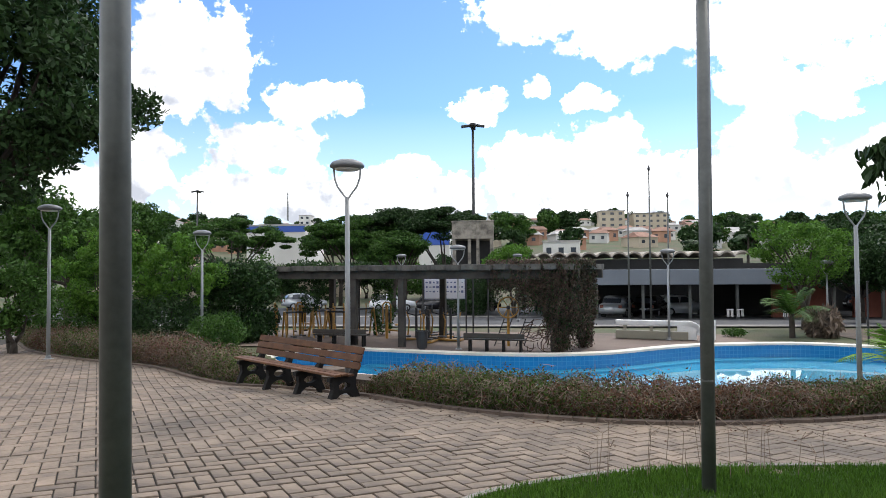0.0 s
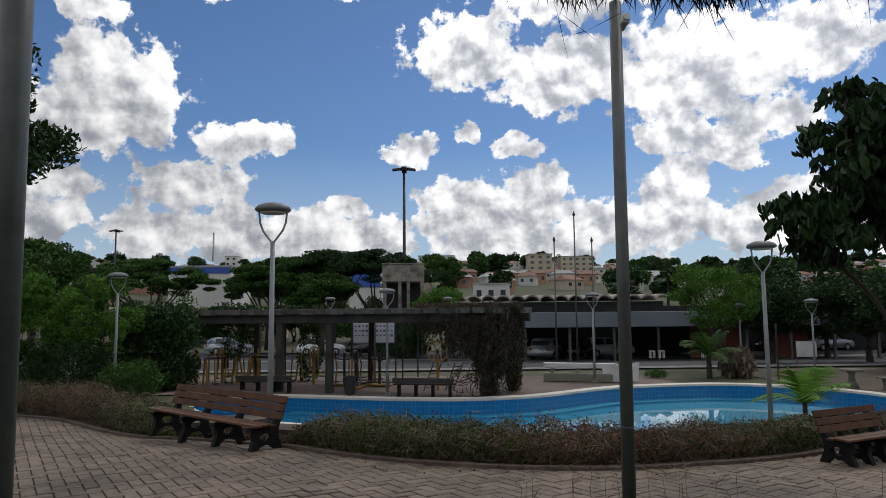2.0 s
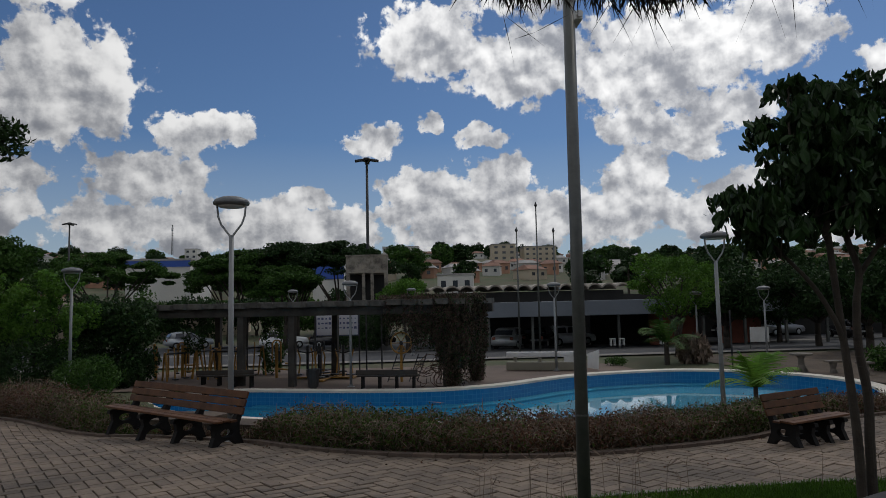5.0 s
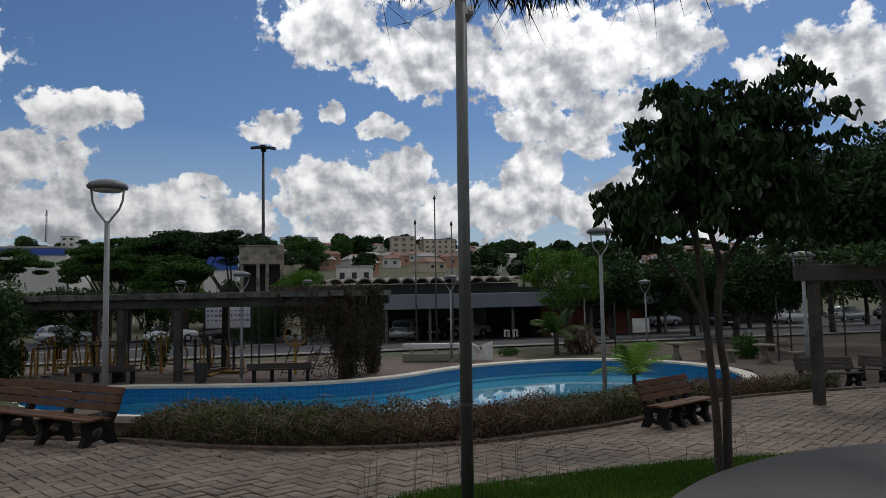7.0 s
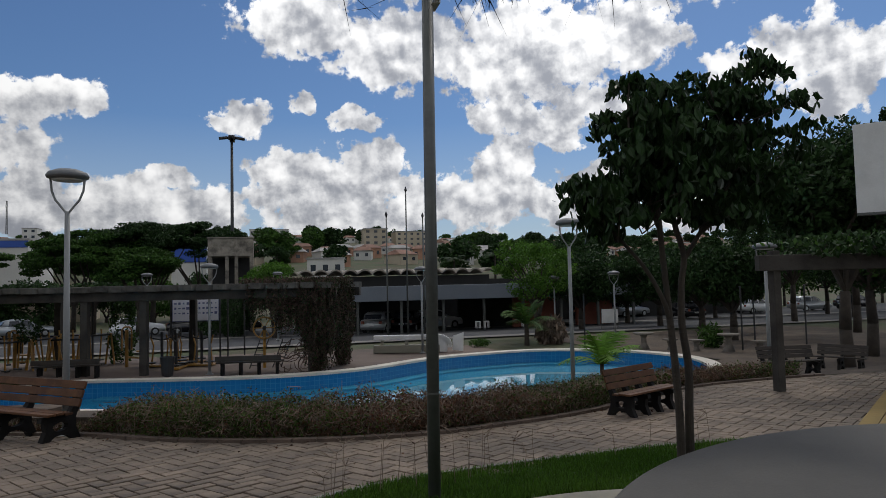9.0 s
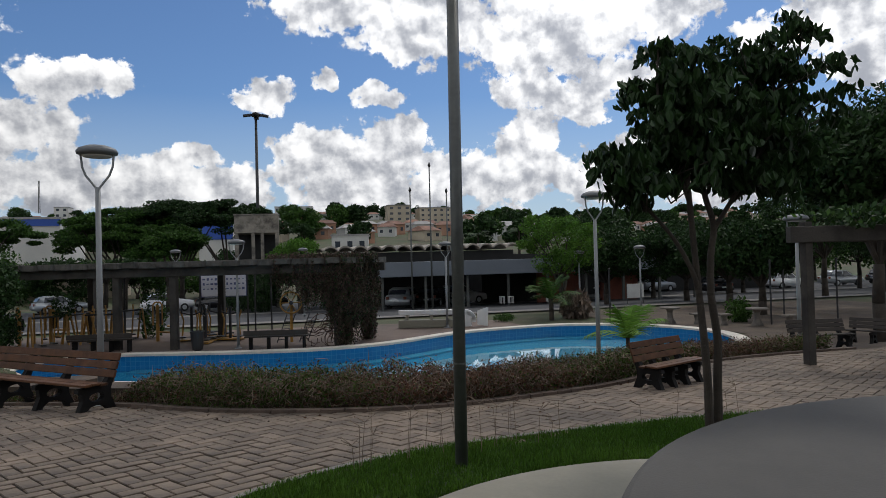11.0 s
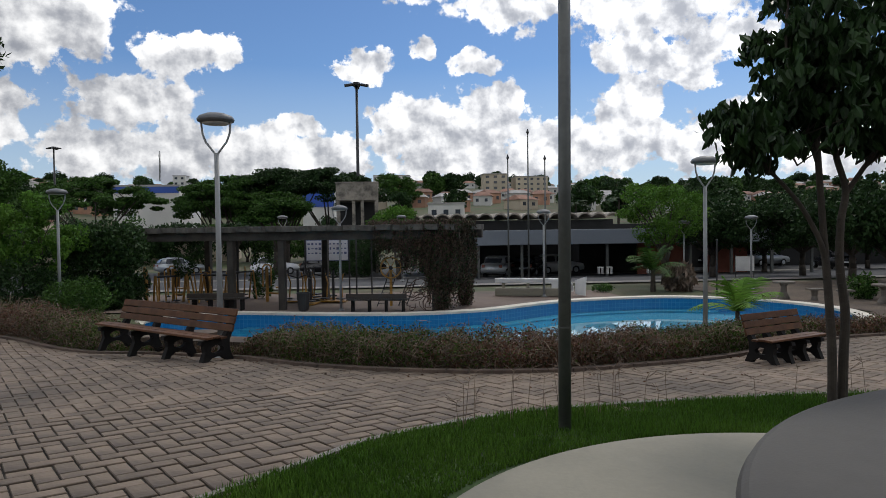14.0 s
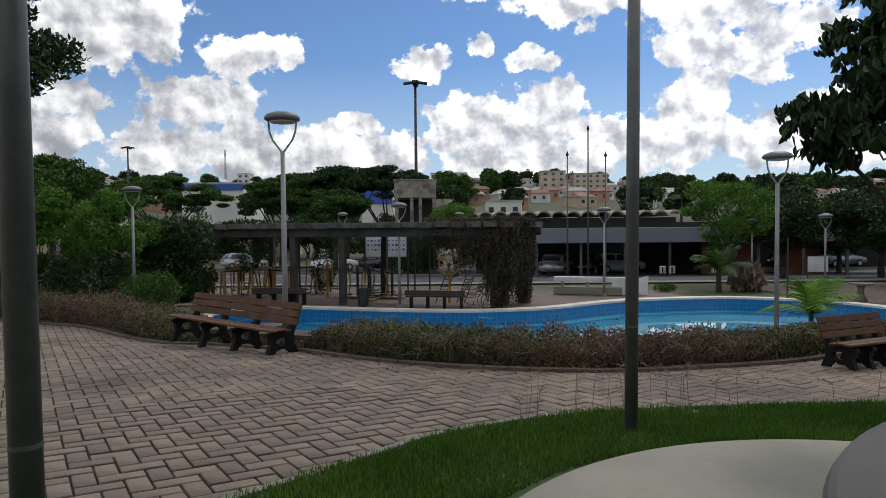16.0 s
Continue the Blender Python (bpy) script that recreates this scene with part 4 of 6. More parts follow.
# the young tree by the lawn
def build_young_tree():
    """Two slender stems, grown together at the foot, under whorls of long hanging leaves."""
    rng = np.random.default_rng(31)
    t = thing("young_tree", Matrix.Translation((4.33, 5.62, -0.25)), "young tree with two slender stems and drooping glossy leaves", "tree")
    bm = bmesh.new()

    def limb(points, r0, r1):
        pts = [Vector(q) for q in (spline(points, False, 5) if len(points) > 2 else points)]
        n = len(pts) - 1
        for k in range(n):
            tube(bm, pts[k], pts[k + 1], r0 + (r1 - r0) * k / n, r0 + (r1 - r0) * (k + 1) / n, 14)

    limb([(-0.06, 0, -0.15), (-0.06, 0, 0.5), (-0.09, 0, 1.0), (-0.12, 0.02, 1.5), (-0.17, 0.02, 2.1), (-0.2, 0.04, 2.7)], 0.044, 0.026)
    part("stem", bm, "bark", t)
    bm = bmesh.new()
    limb([(0.055, 0.02, -0.15), (0.065, 0.02, 0.5), (0.08, 0.02, 0.95), (0.03, 0.03, 1.4), (0.05, 0.04, 1.8), (0.1, 0.05, 2.1), (0.03, 0.1, 2.5), (0.1, 0.1, 3.0)], 0.046, 0.024)
    part("stem", bm, "bark", t)
    bm = bmesh.new()
    limb([(-0.12, 0.02, 1.45), (-0.2, 0, 1.65), (-0.4, 0, 1.98), (-0.75, 0, 2.35), (-1.05, 0, 2.7)], 0.028, 0.012)
    limb([(0.1, 0.05, 2.05), (0.25, 0, 2.3), (0.55, -0.1, 2.8), (0.95, -0.1, 3.5), (1.12, -0.1, 4.15)], 0.026, 0.01)
    limb([(-0.18, 0.02, 2.3), (-0.3, 0.1, 2.8), (-0.45, 0.1, 3.4), (-0.42, 0.1, 4.0)], 0.022, 0.009)
    limb([(0.1, 0.1, 2.5), (0.12, 0.2, 3.1), (0.05, 0.2, 3.8)], 0.022, 0.009)
    limb([(0.25, 0, 2.3), (0.7, 0.1, 2.6), (1.3, 0.1, 3.2)], 0.02, 0.008)
    # sprays: middle of each, its spread across and up, and how many whorls it has
    sprays = [(-1.12, 0, 2.62, 0.15, 0.13, 24), (-0.98, 0, 2.38, 0.13, 0.12, 16), (-1.28, 0, 2.66, 0.06, 0.08, 5), (-0.42, 0.1, 3.93, 0.09, 0.13, 9), (-0.62, 0.1, 3.66, 0.08, 0.07, 6), (-0.4, 0.1, 3.6, 0.15, 0.12, 14),
              (0.0, 0.15, 3.84, 0.1, 0.08, 8), (0.08, 0.1, 3.55, 0.17, 0.14, 18), (0.7, -0.05, 3.82, 0.18, 0.13, 16), (1.05, -0.1, 4.12, 0.09, 0.1, 9), (0.98, -0.1, 3.75, 0.16, 0.18, 22), (1.18, 0.05, 3.35, 0.08, 0.1, 7),
              (1.15, 0.05, 3.2, 0.17, 0.2, 26), (-0.27, 0, 3.25, 0.22, 0.17, 32), (0.35, 0.1, 3.15, 0.27, 0.24, 52), (0.75, 0, 2.8, 0.22, 0.18, 30), (-0.08, 0, 2.8, 0.22, 0.18, 32), (-0.5, 0, 2.8, 0.17, 0.16, 20),
              (-0.6, 0, 2.48, 0.15, 0.07, 8), (0.3, 0.1, 2.5, 0.28, 0.08, 14), (1.0, 0, 2.55, 0.18, 0.08, 10), (-0.68, 0, 3.16, 0.1, 0.1, 7)]
    tips = []
    for x, y, z, sx, sz, n in sprays:
        x, z = 0.14 + (x - 0.14) * 0.80, 3.18 + (z - 3.18) * 0.88
        q = rng.normal(size=(int(n * 0.9), 3)) * (sx * 0.85, 0.26, sz * 0.85) + (x, y, z)
        tips.append(q)
        for e in q[:: 3]:
            limb([(x * 0.9, y, z - 0.25), tuple(e)], 0.007, 0.004)
    part("branchwork", bm, "bark", t)
    tips = np.concatenate(tips)
    per = 24
    a = rng.uniform(0, 2 * math.pi, (len(tips), per))
    ring = rng.uniform(0.03, 0.14, (len(tips), per))
    c = np.stack([tips[:, 0, None] + np.cos(a) * ring, tips[:, 1, None] + np.sin(a) * ring, tips[:, 2, None] + 0.03 - ring * rng.uniform(0.0, 1.2, a.shape)], 2).reshape(-1, 3)
    mesh_part("crown", leaf_mesh("crown", c, 0.125, 0.062, rng, 2.4, oval=True), "leaf_near", t)


build_young_tree()
# left of the court
tree("tree", -11.6, 12.9, -0.55, 3.0, 0.24, (0.9, 0.4, 6.2, 3.0, 3.0, 3.0), 72, 0.75, 36000, 0.17, "leaf_dark", 32, "tall tree with a dense dark green crown", 1, 0.5)
tree("shrub_tree", -10.7, 20.6, -0.88, 1.0, 0.06, (0, 0, 2.35, 1.9, 1.5, 1.6), 64, 0.32, 10500, 0.13, "leaf_bright", 33, "slender young tree with bright green leaves", 2, 0.5, (0.2, 0))
tree("shrub_tree", -13.0, 20.4, -0.85, 0.9, 0.06, (0, 0, 2.3, 1.9, 1.5, 1.7), 60, 0.33, 10000, 0.13, "leaf_bright", 34, "bushy young tree with bright green leaves", 2, 0.5)
tree("shrub_tree", -14.0, 17.6, -0.75, 0.6, 0.07, (0, 0, 1.6, 1.5, 1.2, 1.2), 22, 0.45, 6000, 0.14, "leaf_mid", 35, "green shrub beside the paved court", 3, 0.4)
tree("tree", -21.0, 30.0, -1.25, 2.2, 0.2, (0, 0, 4.4, 4.0, 3.5, 2.6), 46, 0.9, 14000, 0.26, "leaf_mid", 36, "broad tree with a green crown on the lawn", 1, 0.4)
tree("tree", -33.0, 44.0, -1.5, 3.0, 0.25, (0, 0, 6.0, 5.0, 4.0, 3.0), 46, 1.1, 12000, 0.34, "leaf_mid", 37, "broad tree with a green crown on the lawn", 1, 0.4)
tree("tree", -30.0, 50.0, -1.7, 3.5, 0.25, (0, 0, 6.8, 4.0, 4.0, 2.6), 46, 1.0, 11000, 0.34, "leaf_mid", 38, "tall tree with a green crown behind the lawn", 1, 0.4)
# flat-topped trees behind the car park
def umbrella_tree(x, y, top, rx, drop, mat, seed, pads=72):
    """Spreading stems under a broad, layered dome of flat leaf pads."""
    rng = np.random.default_rng(seed)
    t = thing("umbrella_tree", Matrix.Translation((x, y, -1.95)), "wide flat-crowned tree with spreading stems behind the car park", "tree", "umbrella trees")
    top += 1.95
    r = rx * np.sqrt(rng.uniform(0, 1, pads))
    ang = rng.uniform(0, 2 * math.pi, pads)
    layer = rng.uniform(0, 1, pads) ** 1.6
    p = np.stack([r * np.cos(ang), r * np.sin(ang) * 0.75, top - 0.35 - drop * (r / rx) ** 2.2 - 1.5 * layer], 1)
    bm = bmesh.new()
    tube(bm, (0, 0, -0.2), (0.1, 0, top * 0.26), 0.24, 0.19, 10)
    smooth(part("trunk", bm, "bark", t))
    for k in range(7):
        bm = bmesh.new()
        a = 2 * math.pi * (k + rng.uniform(-0.2, 0.2)) / 7
        q = Vector((rx * 0.62 * math.cos(a), rx * 0.45 * math.sin(a), top - 1.5 - drop * 0.4))
        fork = Vector((0.1, 0, top * 0.24))
        m = fork.lerp(q, 0.45) + Vector((-0.12 * q.x, 0, -0.05 * top))
        tube(bm, fork, m, 0.13, 0.09, 7)
        tube(bm, m, q, 0.09, 0.045, 7)
        near = np.argsort(np.hypot(p[:, 0] - q.x, p[:, 1] - q.y))[:6]
        for j in near:
            tube(bm, q, Vector(p[j]), 0.04, 0.012, 5)
        part("limb", bm, "bark", t)
    n = pads * 420
    which = rng.integers(0, pads, n)
    q = rng.normal(size=(n, 3))
    q /= np.linalg.norm(q, axis=1)[:, None]
    size = rng.uniform(0.55, 1.25, pads)
    c = p[which] + q * (size[which] * rng.uniform(0.1, 1, n) ** 0.5)[:, None] * (1, 1, 0.34)
    mesh_part("crown", leaf_mesh("crown", c, 0.24, 0.12, rng, 0.1, 0.6), mat, t)


for x, y, top, rx, drop, mat, seed in ((-26.2, 61, 6.95, 6.4, 2.2, "leaf_mid", 41), (-13.4, 60, 6.9, 5.0, 1.7, "leaf_mid", 42), (-5.2, 62, 7.7, 5.2, 1.8, "leaf_dark", 43), (-9.0, 61, 7.5, 4.6, 1.2, "leaf_dark", 46), (-16.4, 66, 6.2, 3.8, 1.5, "leaf_mid", 44), (-9.4, 57, 5.2, 2.8, 1.2, "leaf_mid", 45)):
    umbrella_tree(x, y, top, rx, drop, mat, seed)
# a dark belt of trees across the far edge of the car park
for k, (x, y) in enumerate(((-62, 84), (-53, 80), (-45, 83), (-37, 79), (-29.5, 82), (-23, 78), (-17, 82), (-11.5, 79), (-6.5, 83), (-1.5, 80))):
    tree("belt_tree", x, y, float(land(x, y)), 1.0, 0.14, (0, 0, 2.9 + 0.5 * math.sin(k * 2.3), 4.4, 3.0, 2.9), 30, 1.1, 5200, 0.42, ("leaf_dark", "leaf_mid")[k % 3 == 1], 140 + k, "low bushy tree along the far edge of the car park", 2, 0.3, limbs=6)
tree("round_tree", 13.9, 31, -1.2, 1.5, 0.14, (0, 0, 3.65, 2.5, 2.2, 1.95), 60, 0.5, 12500, 0.14, "leaf_bright", 46, "round-crowned green tree beside the pool", 2, 0.4)
for x, y, h, rx, rz, mat, seed in ((19.0, 36, 3.1, 2.8, 1.6, "leaf_dark", 51), (23.0, 30, 3.0, 3.4, 1.7, "leaf_dark", 52), (28.0, 25, 6.3, 4.2, 4.4, "leaf_dark", 53), (24.5, 36, 3.2, 3.2, 1.8, "leaf_dark", 54), (20.5, 24.5, 2.9, 2.0, 1.4, "leaf_dark", 55), (32.0, 33, 5.5, 4.0, 4.0, "leaf_dark", 56), (27.0, 44, 3.2, 3.6, 2.0, "leaf_mid", 57)):
    tree("shade_tree", x, y, float(land(x, y)), h * 0.42, 0.2, (0, 0, h, rx, rx, rz), 60, 0.8, 14500, 0.22, mat, seed, "dense dark shade tree beyond the pool", 1, 0.7)
for x, y, h, rx, rz, mat, seed in ((17.0, 15.4, 5.4, 2.7, 2.0, "leaf_dark", 150), (20.2, 17.4, 5.3, 3.3, 3.2, "leaf_dark", 151), (24.0, 18.5, 6.0, 3.8, 3.6, "leaf_dark", 152), (38.0, 48, 3.4, 5, 2.2, "leaf_dark", 153), (48.0, 46, 5.5, 6, 4, "leaf_mid", 154), (32.0, 56, 3.4, 5, 2.0, "leaf_dark", 155), (58.0, 52, 6, 7, 4.5, "leaf_dark", 156), (44.0, 62, 3.6, 6, 2.2, "leaf_dark", 157), (40.0, 36, 6.5, 4.5, 4, "leaf_dark", 158), (52.0, 72, 3.2, 7, 2.2, "leaf_dark", 159), (66.0, 70, 6.0, 8, 4.5, "leaf_mid", 160), (80.0, 68, 6.0, 9, 4.5, "leaf_dark", 161), (40.0, 74, 3.0, 6, 2.0, "leaf_dark", 162)):
    tree("shade_tree", x, y, float(land(x, y)), h * 0.42, 0.2, (0, 0, h, rx, rx, rz), 60, 0.85 if y < 30 else 1.3, 20000 if y < 30 else 9000, 0.22 if y < 30 else 0.4, mat, seed, "dense dark shade tree beyond the side pergola", 1, 0.7)
palm(11.6, 27.0, -1.2, 0.9, 12, 1.75, "leaf_mid", 61, "small palm with upright fronds beside the pool", 0.12, 1.3)
palm(7.85, 13.6, -0.95, 0.6, 9, 1.35, "palm_bright", 62, "bright green young palm behind the hedge", 0.06, 1.2)
for x, y, h, s in ((25.5, 85, 6.3, 63), (34.0, 92, 7.2, 64), (33.0, 80, 6.0, 65)):
    palm(x, y, -1.5, h, 14, 2.4, "leaf_dark", s, "tall distant palm behind the market hall", 0.16, 0.7)


def bush(x, y, z, rx, rz, n, leaf, mat, seed, label, droop=-0.6):
    rng = np.random.default_rng(seed)
    q = rng.normal(size=(n, 3))
    q /= np.linalg.norm(q, axis=1)[:, None]
    q *= rng.uniform(0.1, 1, (n, 1)) ** 0.4
    c = q * (rx, rx, rz) * (1 + 0.15 * np.sin(q[:, :1] * 7)) + (0, 0, rz * 0.9)
    b = thing("bush", Matrix.Translation((x, y, z)), label, "bush", "bushes")
    mesh_part("foliage", leaf_mesh("foliage", c, leaf, leaf * 0.28, rng, droop), mat, b)


bush(12.9, 27.2, -1.2, 0.6, 0.55, 1500, 0.6, "hedge_twig", 66, "tall tuft of dry olive ornamental grass", -2.2)
tree("round_tree", 1.0, 44, -1.8, 1.8, 0.12, (0, 0, 3.9, 2.2, 2.0, 1.15), 34, 0.55, 9000, 0.18, "leaf_bright", 47, "low round tree in front of the market hall", 2, 0.3)
bush(-10.6, 19.9, -0.85, 1.3, 0.95, 6000, 0.14, "leaf_dark", 167, "dark green shrub under the young trees", 0.3)
bush(-12.6, 20.6, -0.9, 1.2, 0.9, 5000, 0.14, "leaf_mid", 168, "green shrub under the young trees", 0.3)
bush(-8.4, 18.9, -0.8, 0.9, 0.6, 3500, 0.12, "leaf_mid", 169, "low green shrub beside the lamp", 0.3)
bush(-15.2, 21.5, -0.9, 1.4, 1.0, 5000, 0.15, "leaf_mid", 170, "green shrub at the lawn edge", 0.3)
bush(-2.3, 51.5, -2.0, 2.4, 1.7, 6000, 0.26, "leaf_dark", 171, "dark green shrub at the foot of the water tower", 0.3)
bush(17.6, 22.3, -1.2, 0.5, 0.5, 900, 0.2, "leaf_mid", 67, "small flowering green bush")
bush(9.4, 27.0, -1.2, 0.5, 0.18, 500, 0.14, "leaf_mid", 68, "low green plants on the lawn strip")


# ---- pergola by the gym ----
def build_pergola():
    p = thing("pergola", Matrix.Identity(4), "long concrete pergola with joists, partly grown over with vines", "pergola")
    front = [(-9.4, 24.6), (-5.35, 23.6), (-3.5, 23.15), (1.8, 21.75)]
    rear = [(-7.2, 27.6), (-2.25, 25.9), (2.95, 23.4)]
    for x, y in front + rear:
        part("post", box(bmesh.new(), 0, 0, 0, 0.23, 0.23, 2.75, Matrix.Rotation(radians(-15), 4, "Z"), bevel=0.02), "post", p, loc=(x, y, -1.25 + 1.37))
    for line in ([(-10.5, 24.9), (2.6, 21.45)], [(-8.8, 28.4), (3.6, 23.05)]):
        (x0, y0), (x1, y1) = line
        bm = box(bmesh.new(), 0, 0, 0, math.hypot(x1 - x0, y1 - y0), 0.2, 0.3, bevel=0.015)
        b = part("beam", bm, "post", p, loc=((x0 + x1) / 2, (y0 + y1) / 2, PERGOLA_TOP - 0.33))
        b.rotation_euler = (0, 0, math.atan2(y1 - y0, x1 - x0))
    n = 24
    for k in range(n):
        u = (k + 0.5) / n
        a = Vector((-10.5 + 13.1 * u, 24.9 - 3.45 * u, 0))
        b = Vector((-8.8 + 12.4 * u, 28.4 - 5.35 * u, 0))
        d = (b - a).normalized()
        a, b = a - d * 0.3, b + d * 0.3
        j = part("joist", box(bmesh.new(), 0, 0, 0, (b - a).length, 0.47, 0.19, bevel=0.012), "joist", p, loc=((a.x + b.x) / 2, (a.y + b.y) / 2, PERGOLA_TOP - 0.085 + 0.012 * math.sin(k * 2.7)))
        j.rotation_euler = (0, 0, math.atan2(d.y, d.x))


build_pergola()


def vine(label, boxes, n, leaf, mats, seed, hang=1.0):
    """Foliage that covers the given boxes: middle, half size."""
    rng = np.random.default_rng(seed)
    v = thing("vine", Matrix.Identity(4), label, "vine", kind="stuff")
    tot = sum(b[3] * b[4] * b[5] for b in boxes)
    cs = []
    for x, y, z, sx, sy, sz in boxes:
        k = int(n * sx * sy * sz / tot)
        q = rng.normal(size=(k, 3))
        q /= np.linalg.norm(q, axis=1)[:, None]
        q = np.sign(q) * np.abs(q) ** 0.62
        lump = 1 + 0.16 * np.sin(q[:, 0] * 7 + x) * np.sin(q[:, 2] * 6 + y) + 0.10 * np.sin(q[:, 1] * 13 + q[:, 2] * 11)
        q = q * (lump * rng.uniform(0.45, 1, k) ** 0.5)[:, None]
        cs.append(q * (sx, sy, sz) + (x, y, z))
    c = np.vstack(cs)
    u = rng.random(len(c))
    lo = 0.0
    for mat, share, size, droop in mats:
        pick = (u >= lo) & (u < lo + share)
        lo += share
        mesh_part("leaves" if "leaf" in mat else "tendrils", leaf_mesh("leaves", c[pick], size, size * (0.5 if "leaf" in mat else 0.12), rng, droop), mat, v)


def vine_curtain():
    """Strands of a half-dry vine that hang from the end of the pergola, down to the ground at two posts."""
    rng = np.random.default_rng(71)
    v = thing("vine", Matrix.Identity(4), "brownish half-dry vine curtain that hangs over the pergola's end", "vine", kind="stuff")
    runs = (((-0.35, 22.3), (0.6, 22.05), 120, 0.45, 1.0), ((0.6, 22.05), (1.55, 21.8), 190, 0.8, 1.7), ((1.55, 21.8), (2.45, 21.5), 380, 1.5, 2.4), ((2.45, 21.5), (3.25, 22.9), 300, 1.1, 2.1), ((1.8, 21.75), (2.2, 21.65), 190, 2.6, 2.95), ((2.75, 23.0), (3.15, 23.2), 150, 2.5, 2.9))
    spots, cords = [], []
    for (x0, y0), (x1, y1), n, lo, hi in runs:
        for _ in range(n):
            u = rng.random()
            x, y = x0 + (x1 - x0) * u + rng.normal(0, 0.05), y0 + (y1 - y0) * u + rng.normal(0, 0.13)
            length = rng.uniform(lo, hi) * (1.25 if rng.random() < 0.1 else 1.0)
            length = min(length, 2.95)
            z = 1.78 + rng.normal(0, 0.05)
            k = int(length / 0.032)
            h = np.linspace(0, length, k)
            sway = rng.uniform(0.02, 0.09)
            ph = rng.uniform(0, 6)
            pts = np.stack([x + sway * np.sin(h * 3 + ph), y + sway * np.cos(h * 2.3 + ph), z - h], 1)
            spots.append(pts + rng.normal(0, 0.035, pts.shape))
            cords.append(pts[::2])
    top = rng.uniform(0, 1, (5200, 2))
    tx = -0.45 + 3.6 * top[:, 0]
    mat = np.stack([tx, 22.2 - 0.22 * tx + 1.3 * top[:, 1], 1.72 + 0.1 * np.sin(tx * 5) * np.sin(top[:, 1] * 7) + rng.normal(0, 0.06, 5200)], 1)
    c = np.vstack(spots + [mat])
    u = rng.random(len(c))
    mesh_part("leaves", leaf_mesh("dry_leaves", c[u < 0.62], 0.085, 0.04, rng, 1.2), "vine_brown", v)
    mesh_part("leaves", leaf_mesh("green_leaves", c[(u >= 0.62) & (u < 0.86)], 0.08, 0.042, rng, 0.8), "leaf_dark", v)
    mesh_part("tendrils", leaf_mesh("tendrils", np.vstack(cords), 0.16, 0.012, rng, 3.0, 0.3), "vine_brown", v)
    mesh_part("tendrils", leaf_mesh("pale_tendrils", c[u > 0.965], 0.2, 0.01, rng, 2.0), "hedge_twig", v)
    # bare loops near the ground
    bm = bmesh.new()
    for _ in range(26):
        x, z = rng.uniform(0.9, 1.8), rng.uniform(-1.15, -0.4)
        r0, r1, a0 = rng.uniform(0.15, 0.45), rng.uniform(0.12, 0.35), rng.uniform(0, 6)
        y = 21.85 + rng.normal(0, 0.12)
        pipe(bm, [Vector((x + r0 * math.cos(a0 + k * 0.6), y + 0.05 * math.sin(k), max(z + r1 * math.sin(a0 + k * 0.6), -1.2))) for k in range(7)], 0.011, 5)
    part("bare_stems", bm, "vine_brown", v)


vine_curtain()
vine("dense dark green creeper with small pale blossoms", [(-9.3, 22.6, 0.3, 1.25, 1.2, 1.5), (-8.9, 22.4, 1.1, 0.9, 0.9, 0.75), (-10.2, 24.3, 0.5, 1.1, 1.1, 1.45), (-6.6, 24.5, 1.72, 1.9, 0.45, 0.16), (-7.35, 24.9, 0.75, 0.38, 0.35, 0.85)],
     26000, 0.12, (("leaf_dark", 0.93, 0.13, 0.5), ("leaf_mid", 0.065, 0.13, 0.5), ("white", 0.005, 0.07, 0.0)), 72)
vine("green creeper on the rear pergola posts", [(-5.0, 27.6, 0.1, 0.5, 0.4, 1.3), (-3.4, 27.0, 1.45, 2.6, 0.5, 0.25)], 5200, 0.12, (("leaf_mid", 0.6, 0.12, 0.5), ("leaf_dark", 0.4, 0.12, 0.5)), 73)


# ---- gym devices ----
def air_walker(x, y, turn):
    d = thing("air_walker", Matrix.Translation((x, y, -1.2)) @ Matrix.Rotation(radians(turn), 4, "Z"), "yellow and black outdoor walking trainer", "gym device", "outdoor gym devices")
    for s in (-0.55, 0.55):
        part("side_frame", pipe(bmesh.new(), [Vector((s, -0.32, 0)), Vector((s, -0.06, 1.15)), Vector((s, 0.06, 1.15)), Vector((s, 0.32, 0))], 0.035), "yellow", d)
    part("cross_bar", tube(bmesh.new(), (-0.55, 0, 1.13), (0.55, 0, 1.13), 0.035), "black_metal", d)
    for s in (-0.22, 0.22):
        arm = part("swing_arm", pipe(bmesh.new(), [Vector((s, 0.02, 1.35)), Vector((s, 0, 1.13)), Vector((s, 0.12 * (1 if s > 0 else -1), 0.22))], 0.028), "yellow", d)
        part("footrest", box(bmesh.new(), s, 0.14 * (1 if s > 0 else -1), 0.2, 0.16, 0.36, 0.05, bevel=0.015), "black_metal", d)


